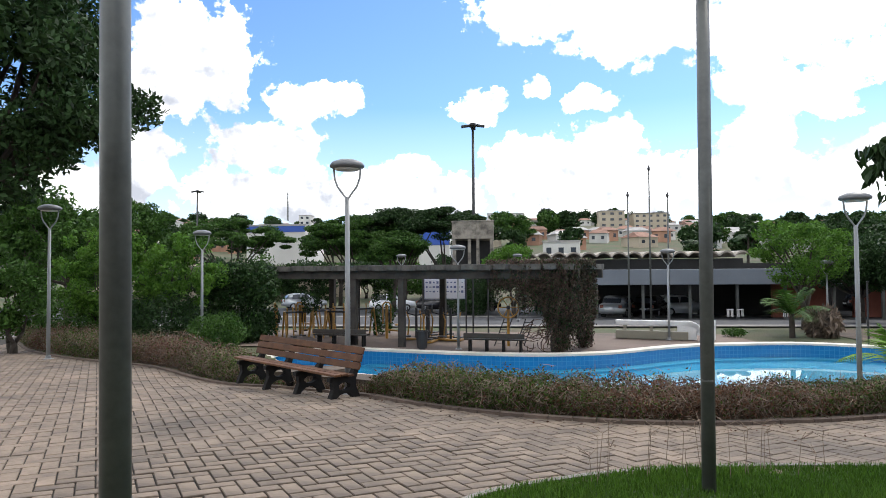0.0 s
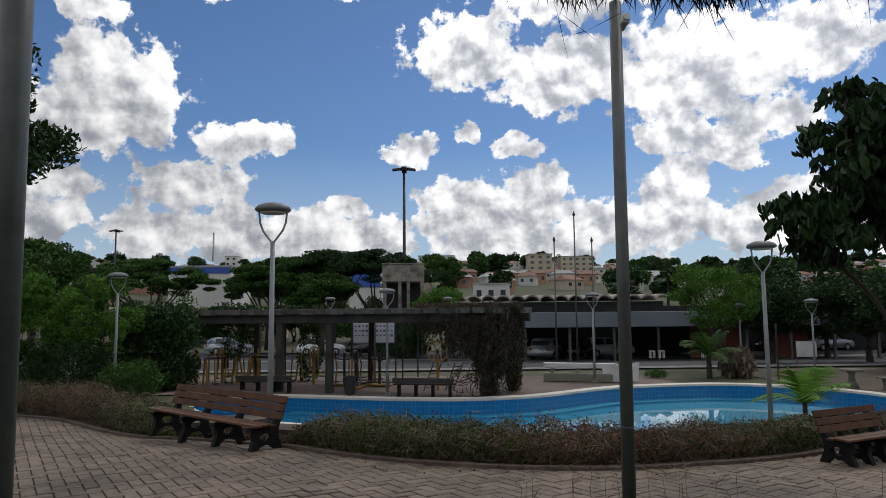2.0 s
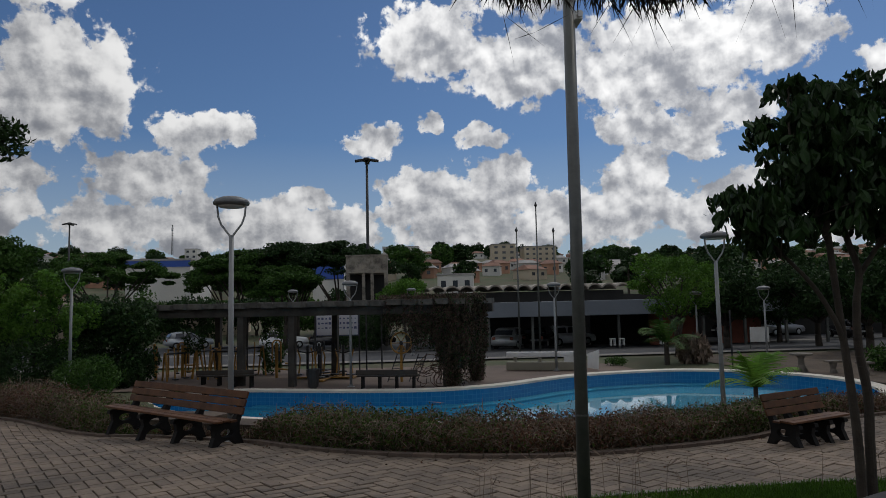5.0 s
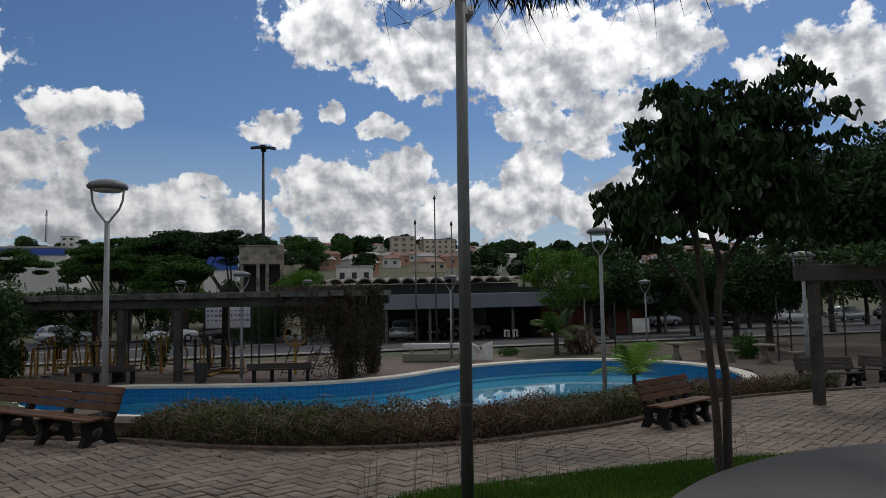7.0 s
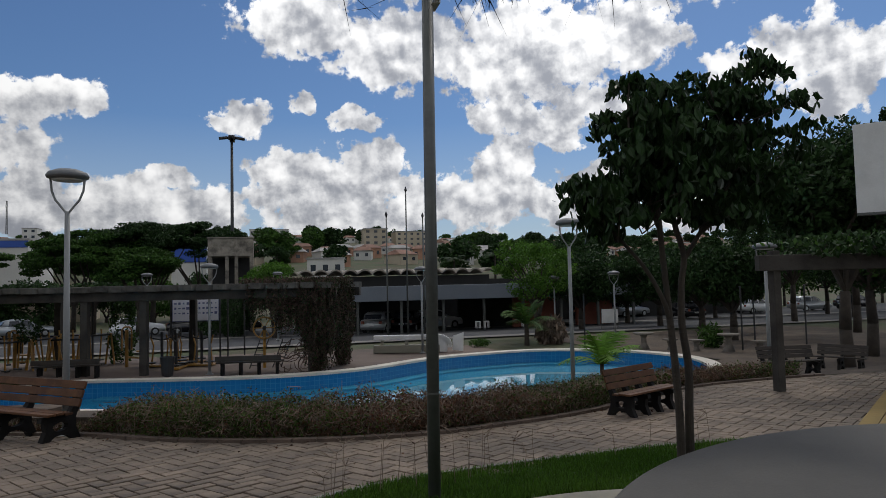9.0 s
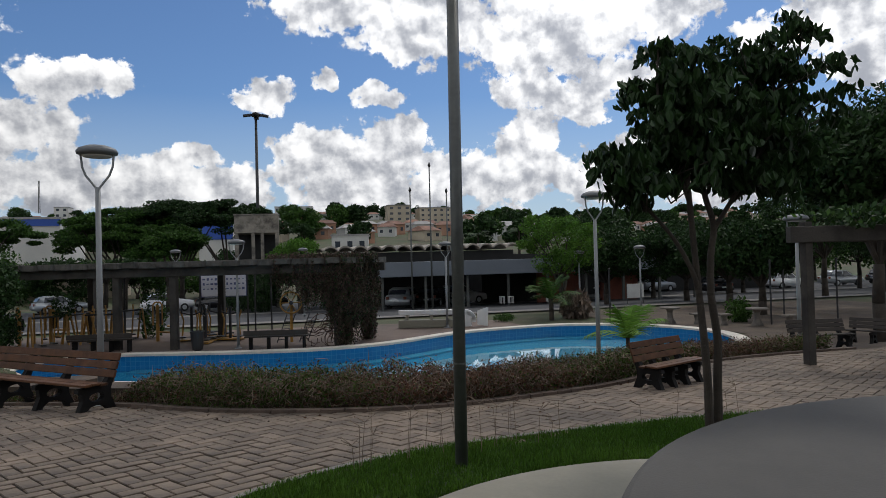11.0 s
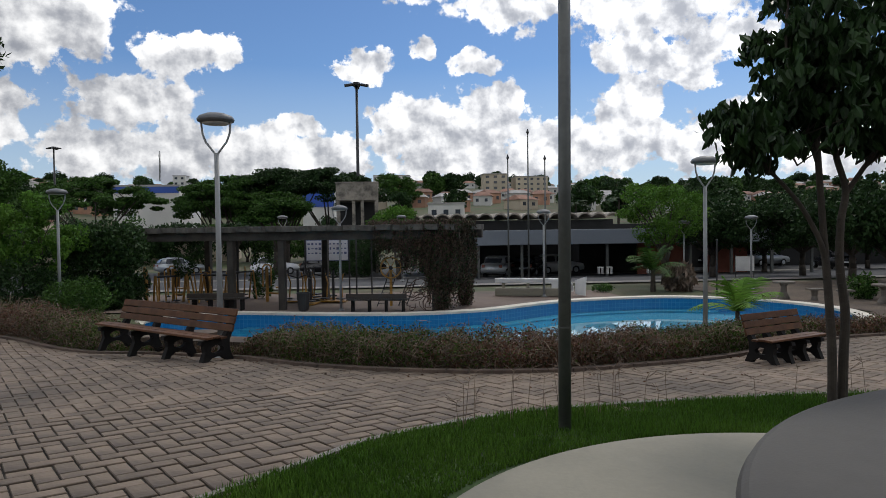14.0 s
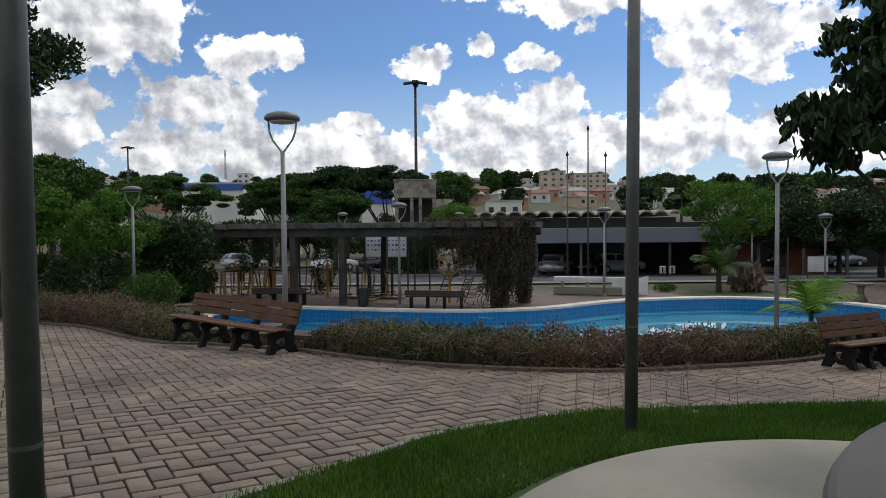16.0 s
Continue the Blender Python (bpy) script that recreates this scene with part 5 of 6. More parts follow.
def seat_press(x, y, turn):
    d = thing("leg_press", Matrix.Translation((x, y, -1.2)) @ Matrix.Rotation(radians(turn), 4, "Z"), "yellow outdoor press trainer with black seat", "gym device", "outdoor gym devices")
    part("column", tube(bmesh.new(), (0, 0, 0), (0, 0, 1.35), 0.06, 0.06, 12), "yellow", d)
    part("loop", pipe(bmesh.new(), [Vector((-0.16, 0.05, 0.6)), Vector((-0.16, 0.05, 1.35)), Vector((-0.08, 0.05, 1.45)), Vector((0.08, 0.05, 1.45)), Vector((0.16, 0.05, 1.35)), Vector((0.16, 0.05, 0.6))], 0.03), "yellow", d)
    part("arm", pipe(bmesh.new(), [Vector((0, 0, 0.35)), Vector((0.45, 0, 0.3)), Vector((0.62, 0, 0.5))], 0.035), "yellow", d)
    part("seat", box(bmesh.new(), 0.5, 0, 0.55, 0.36, 0.36, 0.06, bevel=0.02), "yellow", d)
    part("backrest", box(bmesh.new(), 0.1, 0, 0.85, 0.06, 0.34, 0.42, bevel=0.02), "black_metal", d)


def stepper(x, y, turn):
    d = thing("twist_trainer", Matrix.Translation((x, y, -1.2)) @ Matrix.Rotation(radians(turn), 4, "Z"), "yellow and black outdoor twist trainer", "gym device", "outdoor gym devices")
    part("column", tube(bmesh.new(), (0, 0, 0), (0, 0, 1.25), 0.05, 0.05, 12), "black_metal", d)
    part("base_plate", box(bmesh.new(), 0, 0, 0.05, 1.0, 0.5, 0.05, bevel=0.01), "yellow", d)
    for s in (-0.35, 0.35):
        part("handle", pipe(bmesh.new(), [Vector((0, 0, 0.95)), Vector((s, 0, 1.05)), Vector((s, 0, 1.3))], 0.025), "black_metal", d)
        part("upright", pipe(bmesh.new(), [Vector((s, 0.1, 0.05)), Vector((s * 0.8, 0.1, 0.75)), Vector((s * 1.1, 0.1, 1.1))], 0.03), "yellow", d)
        part("footrest", box(bmesh.new(), s, -0.1, 0.16, 0.3, 0.3, 0.05, bevel=0.015), "black_metal", d)


for k, (x, y, turn) in enumerate(((-8.5, 27.2, 20), (-7.2, 26.0, 70), (-6.3, 25.2, -15), (-5.8, 27.0, 40), (-7.9, 25.0, 35), (-6.9, 27.4, 10))):
    air_walker(x, y, turn)
for x, y, turn in ((-4.55, 26.0, 10), (-9.0, 25.6, 120), (-8.2, 26.2, 60)):
    seat_press(x, y, turn)
for x, y, turn in ((-3.3, 25.6, 5), (-2.7, 24.6, 80), (-1.9, 25.2, -20), (-2.4, 26.2, 30), (-3.0, 26.8, 60)):
    stepper(x, y, turn)


def wheel_trainer():
    d = thing("arm_wheel_trainer", Matrix.Translation((0.3, 22.75, -1.12)), "yellow arm trainer with a large spoked wheel", "gym device", "outdoor gym devices")
    bm = bmesh.new()
    ring = [Vector((0.36 * math.cos(a), 0, 1.35 + 0.36 * math.sin(a))) for a in np.linspace(0, 2 * math.pi, 19)]
    pipe(bm, ring, 0.028)
    part("wheel_rim", bm, "yellow", d)
    for a in np.linspace(0, math.pi, 3, endpoint=False):
        part("spoke", tube(bmesh.new(), (-0.34 * math.cos(a), 0, 1.35 - 0.34 * math.sin(a)), (0.34 * math.cos(a), 0, 1.35 + 0.34 * math.sin(a)), 0.016), "yellow", d)
    part("hub", tube(bmesh.new(), (0, -0.08, 1.35), (0, 0.12, 1.35), 0.07), "black_metal", d)
    part("post", tube(bmesh.new(), (0, 0.1, 0), (0, 0.1, 1.35), 0.05), "yellow", d)
    for s in (0.0, 0.75):
        bm = bmesh.new()
        for o in (-0.14, 0.14):
            tube(bm, (s - 0.35 + o, 0.1, 0), (s + o, 0.1, 0.95), 0.018, sides=6)
        for k in range(7):
            q = 0.1 + k * 0.12
            tube(bm, (s - 0.35 + 0.37 * q - 0.14, 0.1, q), (s - 0.35 + 0.37 * q + 0.14, 0.1, q), 0.012, sides=6)
        part("ladder", bm, "black_metal", d)


wheel_trainer()

bin_ = thing("litter_bin", Matrix.Translation((-2.68, 22.3, -1.2)), "dark tapered litter bin beside the pool", "bin")
part("body", lathe(bmesh.new(), [(0.17, 0.06), (0.22, 0.62), (0.235, 0.62), (0.235, 0.66), (0.2, 0.66), (0.16, 0.1)], 16), "black_metal", bin_)
part("foot", tube(bmesh.new(), (0, 0, 0), (0, 0, 0.08), 0.1), "black_metal", bin_)


def notice_board():
    b = thing("notice_board", Matrix.Translation((-2.4, 28.3, -0.9)) @ Matrix.Rotation(radians(-4), 4, "Z"), "notice board with two pale printed panels on black posts", "notice board")
    for x in (-0.95, 0.0, 0.95):
        part("post", tube(bmesh.new(), (x, 0.04, -0.36), (x, 0.04, 2.1), 0.035), "black_metal", b)
    for x in (-0.46, 0.47):
        panel = part("panel", box(bmesh.new(), x, 0, 1.62, 0.84, 0.03, 0.85, bevel=0.01), "sign_white", b)
        part("frame", box(bmesh.new(), x, 0.02, 1.62, 0.9, 0.03, 0.92, bevel=0.01), "ink", b)
        rng = random.Random(int(x * 100))
        for r in range(3):
            for c in range(5):
                w = rng.uniform(0.05, 0.12)
                part("printed_bar", box(bmesh.new(), x - 0.32 + c * 0.16, -0.018, 1.9 - r * 0.2, w, 0.006, rng.uniform(0.03, 0.11)), "ink", panel)


notice_board()


def white_wall_bench():
    w = thing("low_wall", Matrix.Translation((5.9, 26.0, -1.2)) @ Matrix.Rotation(radians(-18), 4, "Z"), "low white painted concrete wall with a rounded end", "wall")
    part("rail", box(bmesh.new(), 0, 0, 0.62, 2.7, 0.22, 0.2, bevel=0.03), "white", w)
    part("plinth", box(bmesh.new(), 0, 0, 0.16, 2.7, 0.35, 0.32, bevel=0.03), "concrete", w)
    for x in (-1.0, 0.0):
        part("stem", box(bmesh.new(), x, 0, 0.42, 0.12, 0.16, 0.25), "concrete", w)
    bm = bmesh.new()
    for k in range(7):
        a = radians(90 - 15 * k)
        box(bm, 1.3 + 0.45 * math.cos(a), 0, 0.3 + 0.34 * math.sin(a), 0.2, 0.24, 0.16, Matrix.Rotation(-a + radians(90), 4, "Y"))
    box(bm, 1.3, 0, 0.32, 0.7, 0.22, 0.6, bevel=0.03)
    part("rounded_end", bm, "white", w)


white_wall_bench()
s = thing("plaque_stand", Matrix.Translation((7.95, 25.6, -1.2)) @ Matrix.Rotation(radians(-25), 4, "Z"), "small white slanted plaque stand on the lawn strip", "plaque")
bm = bmesh.new()
vs = [bm.verts.new(v) for v in ((-0.22, 0, 0.06), (0.22, 0, 0.0), (0.26, 0, 0.78), (-0.2, 0, 0.62))]
f = bm.faces.new(vs)
e = bmesh.ops.extrude_face_region(bm, geom=[f])
bmesh.ops.translate(bm, vec=(0, 0.06, 0), verts=[v for v in e["geom"] if isinstance(v, bmesh.types.BMVert)])
bmesh.ops.recalc_face_normals(bm, faces=bm.faces)
part("plate", bm, "white", s)


# ---- tables at the right ----
def stone_table(x, y):
    t = thing("stone_table", Matrix.Translation((x, y, float(land(x, y)))) @ Matrix.Scale(0.86, 4), "round concrete table on a flared foot", "table", "concrete tables by the pool")
    part("tabletop", lathe(bmesh.new(), [(0.44, 0.70), (0.46, 0.72), (0.46, 0.76), (0.44, 0.78)], 24), "old_concrete", t)
    part("pedestal", lathe(bmesh.new(), [(0.26, 0), (0.24, 0.08), (0.13, 0.3), (0.12, 0.55), (0.2, 0.70)], 16), "old_concrete", t)


def stone_stool(x, y):
    t = thing("stone_stool", Matrix.Translation((x, y, float(land(x, y)))), "low concrete stool on a short foot", "stool", "concrete stools by the pool")
    part("seat", box(bmesh.new(), 0, 0, 0.4, 0.5, 0.34, 0.07, bevel=0.015), "old_concrete", t)
    part("foot", lathe(bmesh.new(), [(0.14, 0), (0.09, 0.15), (0.13, 0.36)], 12), "old_concrete", t)


for x, y in ((14.9, 22.9), (17.2, 20.8)):
    stone_table(x, y)
for x, y in ((15.7, 22.3), (16.3, 21.5), (17.9, 20.0)):
    stone_stool(x, y)

# ---- second pergola and kiosk roof ----
def build_side_pergola():
    # drawn about the eye point of the court, then brought nearer so that the pillar stands on the paving
    near = 0.906
    p = thing("pergola", Matrix.Translation((0.245 * (1 - near), -0.088 * (1 - near), 1.593 * (1 - near))) @ Matrix.Scale(near, 4), "concrete pergola with a square pillar, overgrown with leaves", "pergola")
    for x, y in ((9.62, 10.15), (14.6, 8.75)):
        part("post", box(bmesh.new(), 0, 0, 0, 0.16, 0.16, 2.75, bevel=0.015), "post", p, loc=(x + 0.08, y + 0.05, -0.65 + 1.37))
    for dy, cut in ((0.0, 0.0), (1.4, 1.9)):
        b = part("beam", box(bmesh.new(), cut / 2, 0, 0, 8.0 - cut, 0.2, 0.3, bevel=0.015), "post", p, loc=(13.2 + dy * 0.33, 9.12 + dy * 1.0, 1.86))
        b.rotation_euler = (0, 0, radians(-16.5))
    for k in range(4, 13):
        j = part("joist", box(bmesh.new(), 0, -0.35, 0, 0.1, 2.1, 0.16, bevel=0.01), "post", p, loc=(9.75 + k * 0.6, 11.1 - k * 0.178, 2.09))
        j.rotation_euler = (0, 0, radians(-16.5))


build_side_pergola()
vine("dark creeper over the side pergola's beams", [(12.35, 9.05, 2.1, 3.2, 1.0, 0.23), (13.25, 8.7, 1.74, 2.3, 0.8, 0.4)], 9000, 0.12, (("leaf_dark", 0.8, 0.12, 0.8), ("leaf_mid", 0.2, 0.12, 0.8)), 74)

wb = thing("hoarding", Matrix.Translation((15.05, 10.3, 4.05)) @ Matrix.Rotation(radians(-48), 4, "Z"), "plain white sheet-metal board high above the trees", "board")
part("sheet", box(bmesh.new(), 0, 0, 0, 4.2, 0.12, 2.1, bevel=0.02), "white", wb)
part("lower_rail", box(bmesh.new(), 0, -0.03, -1.06, 4.2, 0.2, 0.06), "steel", wb)
for x in (-1.2, 1.7):
    part("post", tube(bmesh.new(), (x, 0.12, -4.9), (x, 0.12, 1.0), 0.07), "steel", wb)


def build_thatch():
    """The eave of a thatched kiosk roof, beside and behind the camera."""
    rng = np.random.default_rng(81)
    roof = thing("thatched_roof", Matrix.Identity(4), "thick dark palm-thatch roof of an open kiosk", "roof", kind="structure")
    z, r = 2.845, 2.42

    def rim(u, r_):
        a = np.radians(-2.0 + 179.0 * np.asarray(u))
        # past 55 degrees the unseen rim is widened to shade platform and floor
        r_ = r_ - 0.55 * (1 - smoothstep(np.asarray(u) / 0.07)) + 3.1 * smoothstep((np.degrees(a) - 55) / 22)
        return 0.22 + np.sin(a) * r_, -0.02 + np.cos(a) * r_

    bm = bmesh.new()
    apex = bm.verts.new((2.6, -0.6, 4.7))
    u = np.linspace(0, 1, 40)
    x, y = rim(u, r)
    hi = [bm.verts.new((p, q, z + 0.14)) for p, q in zip(x, y)]
    lo = [bm.verts.new((p, q, z - 0.02)) for p, q in zip(x, y)]
    n = len(u)
    for k in range(n):
        j = (k + 1) % n
        bm.faces.new((hi[k], hi[j], apex)), bm.faces.new((lo[k], lo[j], hi[j], hi[k]))
    bm.faces.new(lo[::-1])
    bmesh.ops.recalc_face_normals(bm, faces=bm.faces)
    part("layer", bm, "thatch", roof)
    k = 20000
    u = rng.random(k)
    x, y = rim(u, r + rng.uniform(-0.2, 0.06, k))
    c = np.stack([x, y, z + rng.uniform(-0.07, 0.12, k) + 0.035 * np.sin(u * 31) + 0.02 * np.sin(u * 83)], 1)
    mesh_part("fringe", leaf_mesh("fringe", c, 0.11, 0.006, rng, droop=3.2, spread=0.3), "thatch", roof)
    k = 130
    u = rng.random(k)
    x, y = rim(u, r + rng.uniform(-0.1, 0.1, k))
    c = np.stack([x, y, np.full(k, z - 0.14)], 1)
    mesh_part("loose_straw", leaf_mesh("loose_straw", c, 0.26, 0.004, rng, droop=1.6, spread=0.3), "thatch", roof)
    for px, py in ((4.9, -1.6), (0.7, -3.4), (5.0, 1.0)):
        part("post", tube(bmesh.new(), (px, py, 0.0), (px, py, z + 0.2), 0.09, 0.08, 12), "bark", roof)


build_thatch()
# added wall, never in view: cuts the sky light from behind the camera
wall = part("sky_blocker_south", box(bmesh.new(), 0.5, -7.0, 2.2, 26.0, 0.3, 5.0), "block_wall")
tagged(wall, "plain grey wall added out of view to block sky light", "wall", kind="structure")


# ---- market hall behind the road ----
def build_market():
    h = thing("market_hall", Matrix.Identity(4), "long market hall with corrugated roof, grey fascia and dark open front", "building")
    # corrugated roof, waves seen from the end
    xs_ = np.linspace(-0.5, 17.2, 178)
    wave = np.abs(np.sin((xs_ + 0.5) * math.pi / 1.05)) ** 0.7 * 0.34
    rows = []
    for y, z in ((46.5, 2.52), (58.0, 2.6)):
        rows.append(np.stack([xs_, np.full_like(xs_, y), z + wave - 0.25], 1))
        rows.append(np.stack([xs_, np.full_like(xs_, y), z + wave - 0.13], 1))
    v = np.vstack(rows)
    n = len(xs_)
    i = np.arange(n - 1)
    f = np.vstack([np.stack([i + a, i + 1 + a, i + 1 + b, i + b], 1) for a, b in ((0, n), (n, 3 * n), (3 * n, 2 * n), (2 * n, 0))])
    mesh_part("corrugated_roof", raw_mesh("corrugated_roof", v, f), "sheet_roof", h, "weathered corrugated roof with a scalloped edge")
    # near-black sheet gives the shaded gap between roof edge and canopy
    part("clerestory_shade_sheet", box(bmesh.new(), 8.4, 47.4, 1.6, 17.4, 0.25, 1.2), "shade_black", h)
    part("canopy_fascia", box(bmesh.new(), 18.0, 42.0, 0.98, 24.5, 0.25, 0.98, bevel=0.03), "fascia", h, "blue-grey sheet fascia")
    part("canopy_roof", box(bmesh.new(), 18.0, 48.0, 1.0, 24.5, 12.0, 0.16), "grey_roof", h)
    # rear and side walls are coloured near-black as the hall's shaded interior
    part("rear_wall", box(bmesh.new(), 27.0, 57.0, -0.2, 48.0, 0.25, 4.2), "shade_black", h)
    for x, w in ((19.6, 3.4), (24.5, 3.0)):
        part("brick_wall", box(bmesh.new(), x, 44.6, -0.55, w, 0.25, 2.4), "red_wall", h)
    part("side_wall", box(bmesh.new(), 18.0, 50.5, -0.7, 5.0, 0.25, 3.0), "shade_black", h)
    for k in range(9):
        part("pillar", box(bmesh.new(), 6.2 + k * 2.9, 42.3, -0.65, 0.16, 0.16, 2.6), "steel", h)


build_market()
for x in (14.0, 14.6, 17.3):
    s = thing("plastic_stool", Matrix.Translation((x, 41.0, -1.45)), "white plastic stool under the canopy", "stool", "plastic stools")
    part("seat", box(bmesh.new(), 0, 0, 0.44, 0.32, 0.32, 0.05, bevel=0.015), "white", s)
    for a in (-0.12, 0.12):
        for b in (-0.12, 0.12):
            part("leg", box(bmesh.new(), a, b, 0.21, 0.05, 0.05, 0.42), "white", s)
s = thing("banner", Matrix.Translation((19.5, 33.5, -0.5)), "plain white banner panel between two trees", "banner")
part("cloth", box(bmesh.new(), 0, 0, 0, 1.05, 0.03, 0.8, bevel=0.01), "white", s)
for x in (-0.52, 0.52):
    part("pole", tube(bmesh.new(), (x, 0.03, -0.75), (x, 0.03, 0.45), 0.025), "steel", s)


# ---- cars ----
def car(x, y, z, turn, paint, label):
    c = thing("car", Matrix.Translation((x, y, z)) @ Matrix.Rotation(radians(turn), 4, "Z"), label, "car", "parked cars")

    def shell(profile, half, mat, name, inset=0.0):
        bm = bmesh.new()
        a = [bm.verts.new((px, -half + inset * (pz > 0.95), pz)) for px, pz in profile]
        b = [bm.verts.new((px, half - inset * (pz > 0.95), pz)) for px, pz in profile]
        n = len(profile)
        bm.faces.new(a), bm.faces.new(b[::-1])
        for k in range(n):
            bm.faces.new((a[k], b[k], b[(k + 1) % n], a[(k + 1) % n]))
        bmesh.ops.recalc_face_normals(bm, faces=bm.faces)
        bmesh.ops.bevel(bm, geom=bm.edges[:], offset=0.035, segments=2, affect="EDGES")
        return smooth(part(name, bm, mat, c))

    body = shell([(-2.05, 0.35), (-2.1, 0.6), (-2.0, 0.92), (-1.75, 1.0), (0.95, 0.98), (1.9, 0.82), (2.08, 0.6), (2.05, 0.33), (1.0, 0.22), (-1.2, 0.22)], 0.86, paint, "body")
    shell([(-1.85, 0.96), (-1.45, 1.44), (-0.9, 1.53), (0.1, 1.5), (0.95, 0.97)], 0.82, paint, "cabin", 0.14)
    for s in (-1, 1):
        for lo, hi in ((-1.35, -0.55), (-0.45, 0.5)):
            bm = bmesh.new()
            q = 0.045
            vs = [bm.verts.new(v) for v in ((lo, s * 0.80, 1.0), (hi, s * 0.80, 1.0), (min(hi - 0.05, 0.05), s * 0.715, 1.42), (lo + 0.1, s * 0.715, 1.42))]
            bm.faces.new(vs)
            ext = bmesh.ops.extrude_face_region(bm, geom=bm.faces[:])
            bmesh.ops.translate(bm, vec=(0, s * q, 0.01), verts=[v for v in ext["geom"] if isinstance(v, bmesh.types.BMVert)])
            bmesh.ops.recalc_face_normals(bm, faces=bm.faces)
            part("side_window", bm, "glass_dark", c)
        part("headlight", box(bmesh.new(), 1.96, s * 0.62, 0.72, 0.14, 0.3, 0.12, bevel=0.02), "lens", c)
        part("tail_light", box(bmesh.new(), -2.04, s * 0.66, 0.82, 0.1, 0.22, 0.2, bevel=0.02), "red_wall", c)
        for wx in (-1.25, 1.28):
            w = part("wheel", tube(bmesh.new(), (wx, s * 0.66, 0.32), (wx, s * 0.88, 0.32), 0.32, 0.32, 18), "tyre", c)
            part("rim", tube(bmesh.new(), (wx, s * 0.87, 0.32), (wx, s * 0.895, 0.32), 0.2, 0.17, 14), "car_silver", w)
    bm = box(bmesh.new(), -1.72, 0, 1.22, 0.05, 1.25, 0.36, Matrix.Rotation(radians(40), 4, "Y"))
    part("rear_window", bm, "glass_dark", c)
    bm = box(bmesh.new(), 0.56, 0, 1.25, 0.05, 1.25, 0.5, Matrix.Rotation(radians(-58), 4, "Y"))
    part("windscreen", bm, "glass_dark", c)
    part("plate", box(bmesh.new(), -2.09, 0, 0.62, 0.03, 0.4, 0.12), "white", c)
    return c


for x, y, turn, paint, label in ((8.6, 47.5, 62, "car_silver", "silver hatchback parked by the market canopy"), (11.0, 48.3, 60, "car_black", "black hatchback parked by the market canopy"), (13.6, 50.5, 15, "car_white", "white car parked under the canopy"),
                                 (-19.0, 62, 30, "car_silver", "silver car parked under the trees"), (-9.6, 58, 8, "car_white", "white car parked across the road"), (-5.2, 57, 4, "car_black", "black car parked across the road"),
                                 (-2.0, 57.5, 5, "car_black", "dark car parked across the road"), (35.0, 57.0, 12, "car_silver", "silver estate car in the shade"), (30.6, 57.0, 10, "car_black", "black car in the shade"),
                                 (47.5, 54.0, 5, "car_white", "white car parked beyond the shade trees"), (54.5, 54.5, 2, "car_silver", "silver car parked beyond the shade trees"), (61.0, 55.0, 2, "car_black", "dark car parked beyond the shade trees"), (36.5, 50.0, 80, "car_black", "black van parked in deep shade")):
    car(x, y, float(land(x, y)) + 0.03, turn, paint, label)


# ---- water tower, warehouse, masts ----
def build_tower():
    t = thing("water_tower", Matrix.Translation((-2.16, 55.0, -1.9)), "old stained concrete water tower on four legs", "water tower")
    part("tank", box(bmesh.new(), 0, 0, 6.66, 3.4, 3.4, 1.42, bevel=0.05), "streaked", t, "stained concrete tank with dark streaks")
    part("lid", box(bmesh.new(), 0, 0, 7.42, 3.52, 3.52, 0.1, bevel=0.02), "streaked", t)
    for x in (-1.55, -0.28, 0.42, 1.55):
        for y in (-1.5, 1.5):
            part("leg", box(bmesh.new(), x, y, 3.0, 0.26, 0.26, 5.96, bevel=0.02), "streaked", t)
    # shade of the openings between the legs, put in as a near-black sheet
    part("core_shade_sheet", box(bmesh.new(), 0, 0.6, 2.95, 3.0, 0.2, 5.9), "shade_black", t, "near-black sheet for the shaded openings between the legs")


build_tower()


def slab_building(name, x, y, w, d, h, mat, roof, label, band=None, windows=0, floors=1, turn=0.0):
    z = float(land(x, y)) - 0.6
    b = thing(name, Matrix.Translation((x, y, z)) @ Matrix.Rotation(radians(turn), 4, "Z"), label, "building")
    part("wall", box(bmesh.new(), 0, 0, h / 2, w, d, h), mat, b)
    part("roof", box(bmesh.new(), 0, 0, h + 0.15, w + 0.4, d + 0.4, 0.3), roof, b)
    if band:
        part("band", box(bmesh.new(), 0, -d / 2 - 0.08, h - band / 2, w + 0.1, 0.12, band), "blue", b, "blue painted band")
    for f_ in range(floors):
        for k in range(windows):
            xx = -w / 2 + (k + 0.5) * w / windows
            part("window", box(bmesh.new(), xx, -d / 2 - 0.01, (f_ + 0.55) * h / floors, w / windows * 0.42, 0.1, h / floors * 0.42), "glass_dark", b)
    return b


slab_building("warehouse", -37.4, 112, 10.0, 12, 9.0, "offwhite", "grey_roof", "white warehouse with a blue band under the roof", 1.0)
slab_building("warehouse", -9.8, 104, 4.6, 12, 8.6, "offwhite", "grey_roof", "white warehouse with a broad blue band behind the trees", 2.4)
slab_building("boundary_building", -32.0, 86, 26, 4, 4.4, "cream", "sheet_roof", "long low cream building behind the trees")
slab_building("boundary_building", -52.0, 92, 14, 5, 5.5, "cream", "clay_roof", "cream building behind the lawn")
slab_building("white_house", 12.4, 130, 7.0, 7, 4.4, "offwhite", "grey_roof", "white and pale blue flat-roofed house on the slope", None, 3, 1, -8)
slab_building("apartment_block", 44.0, 262, 9.6, 10, 8.9, "cream", "grey_roof", "cream apartment block on the hill", None, 3, 4)
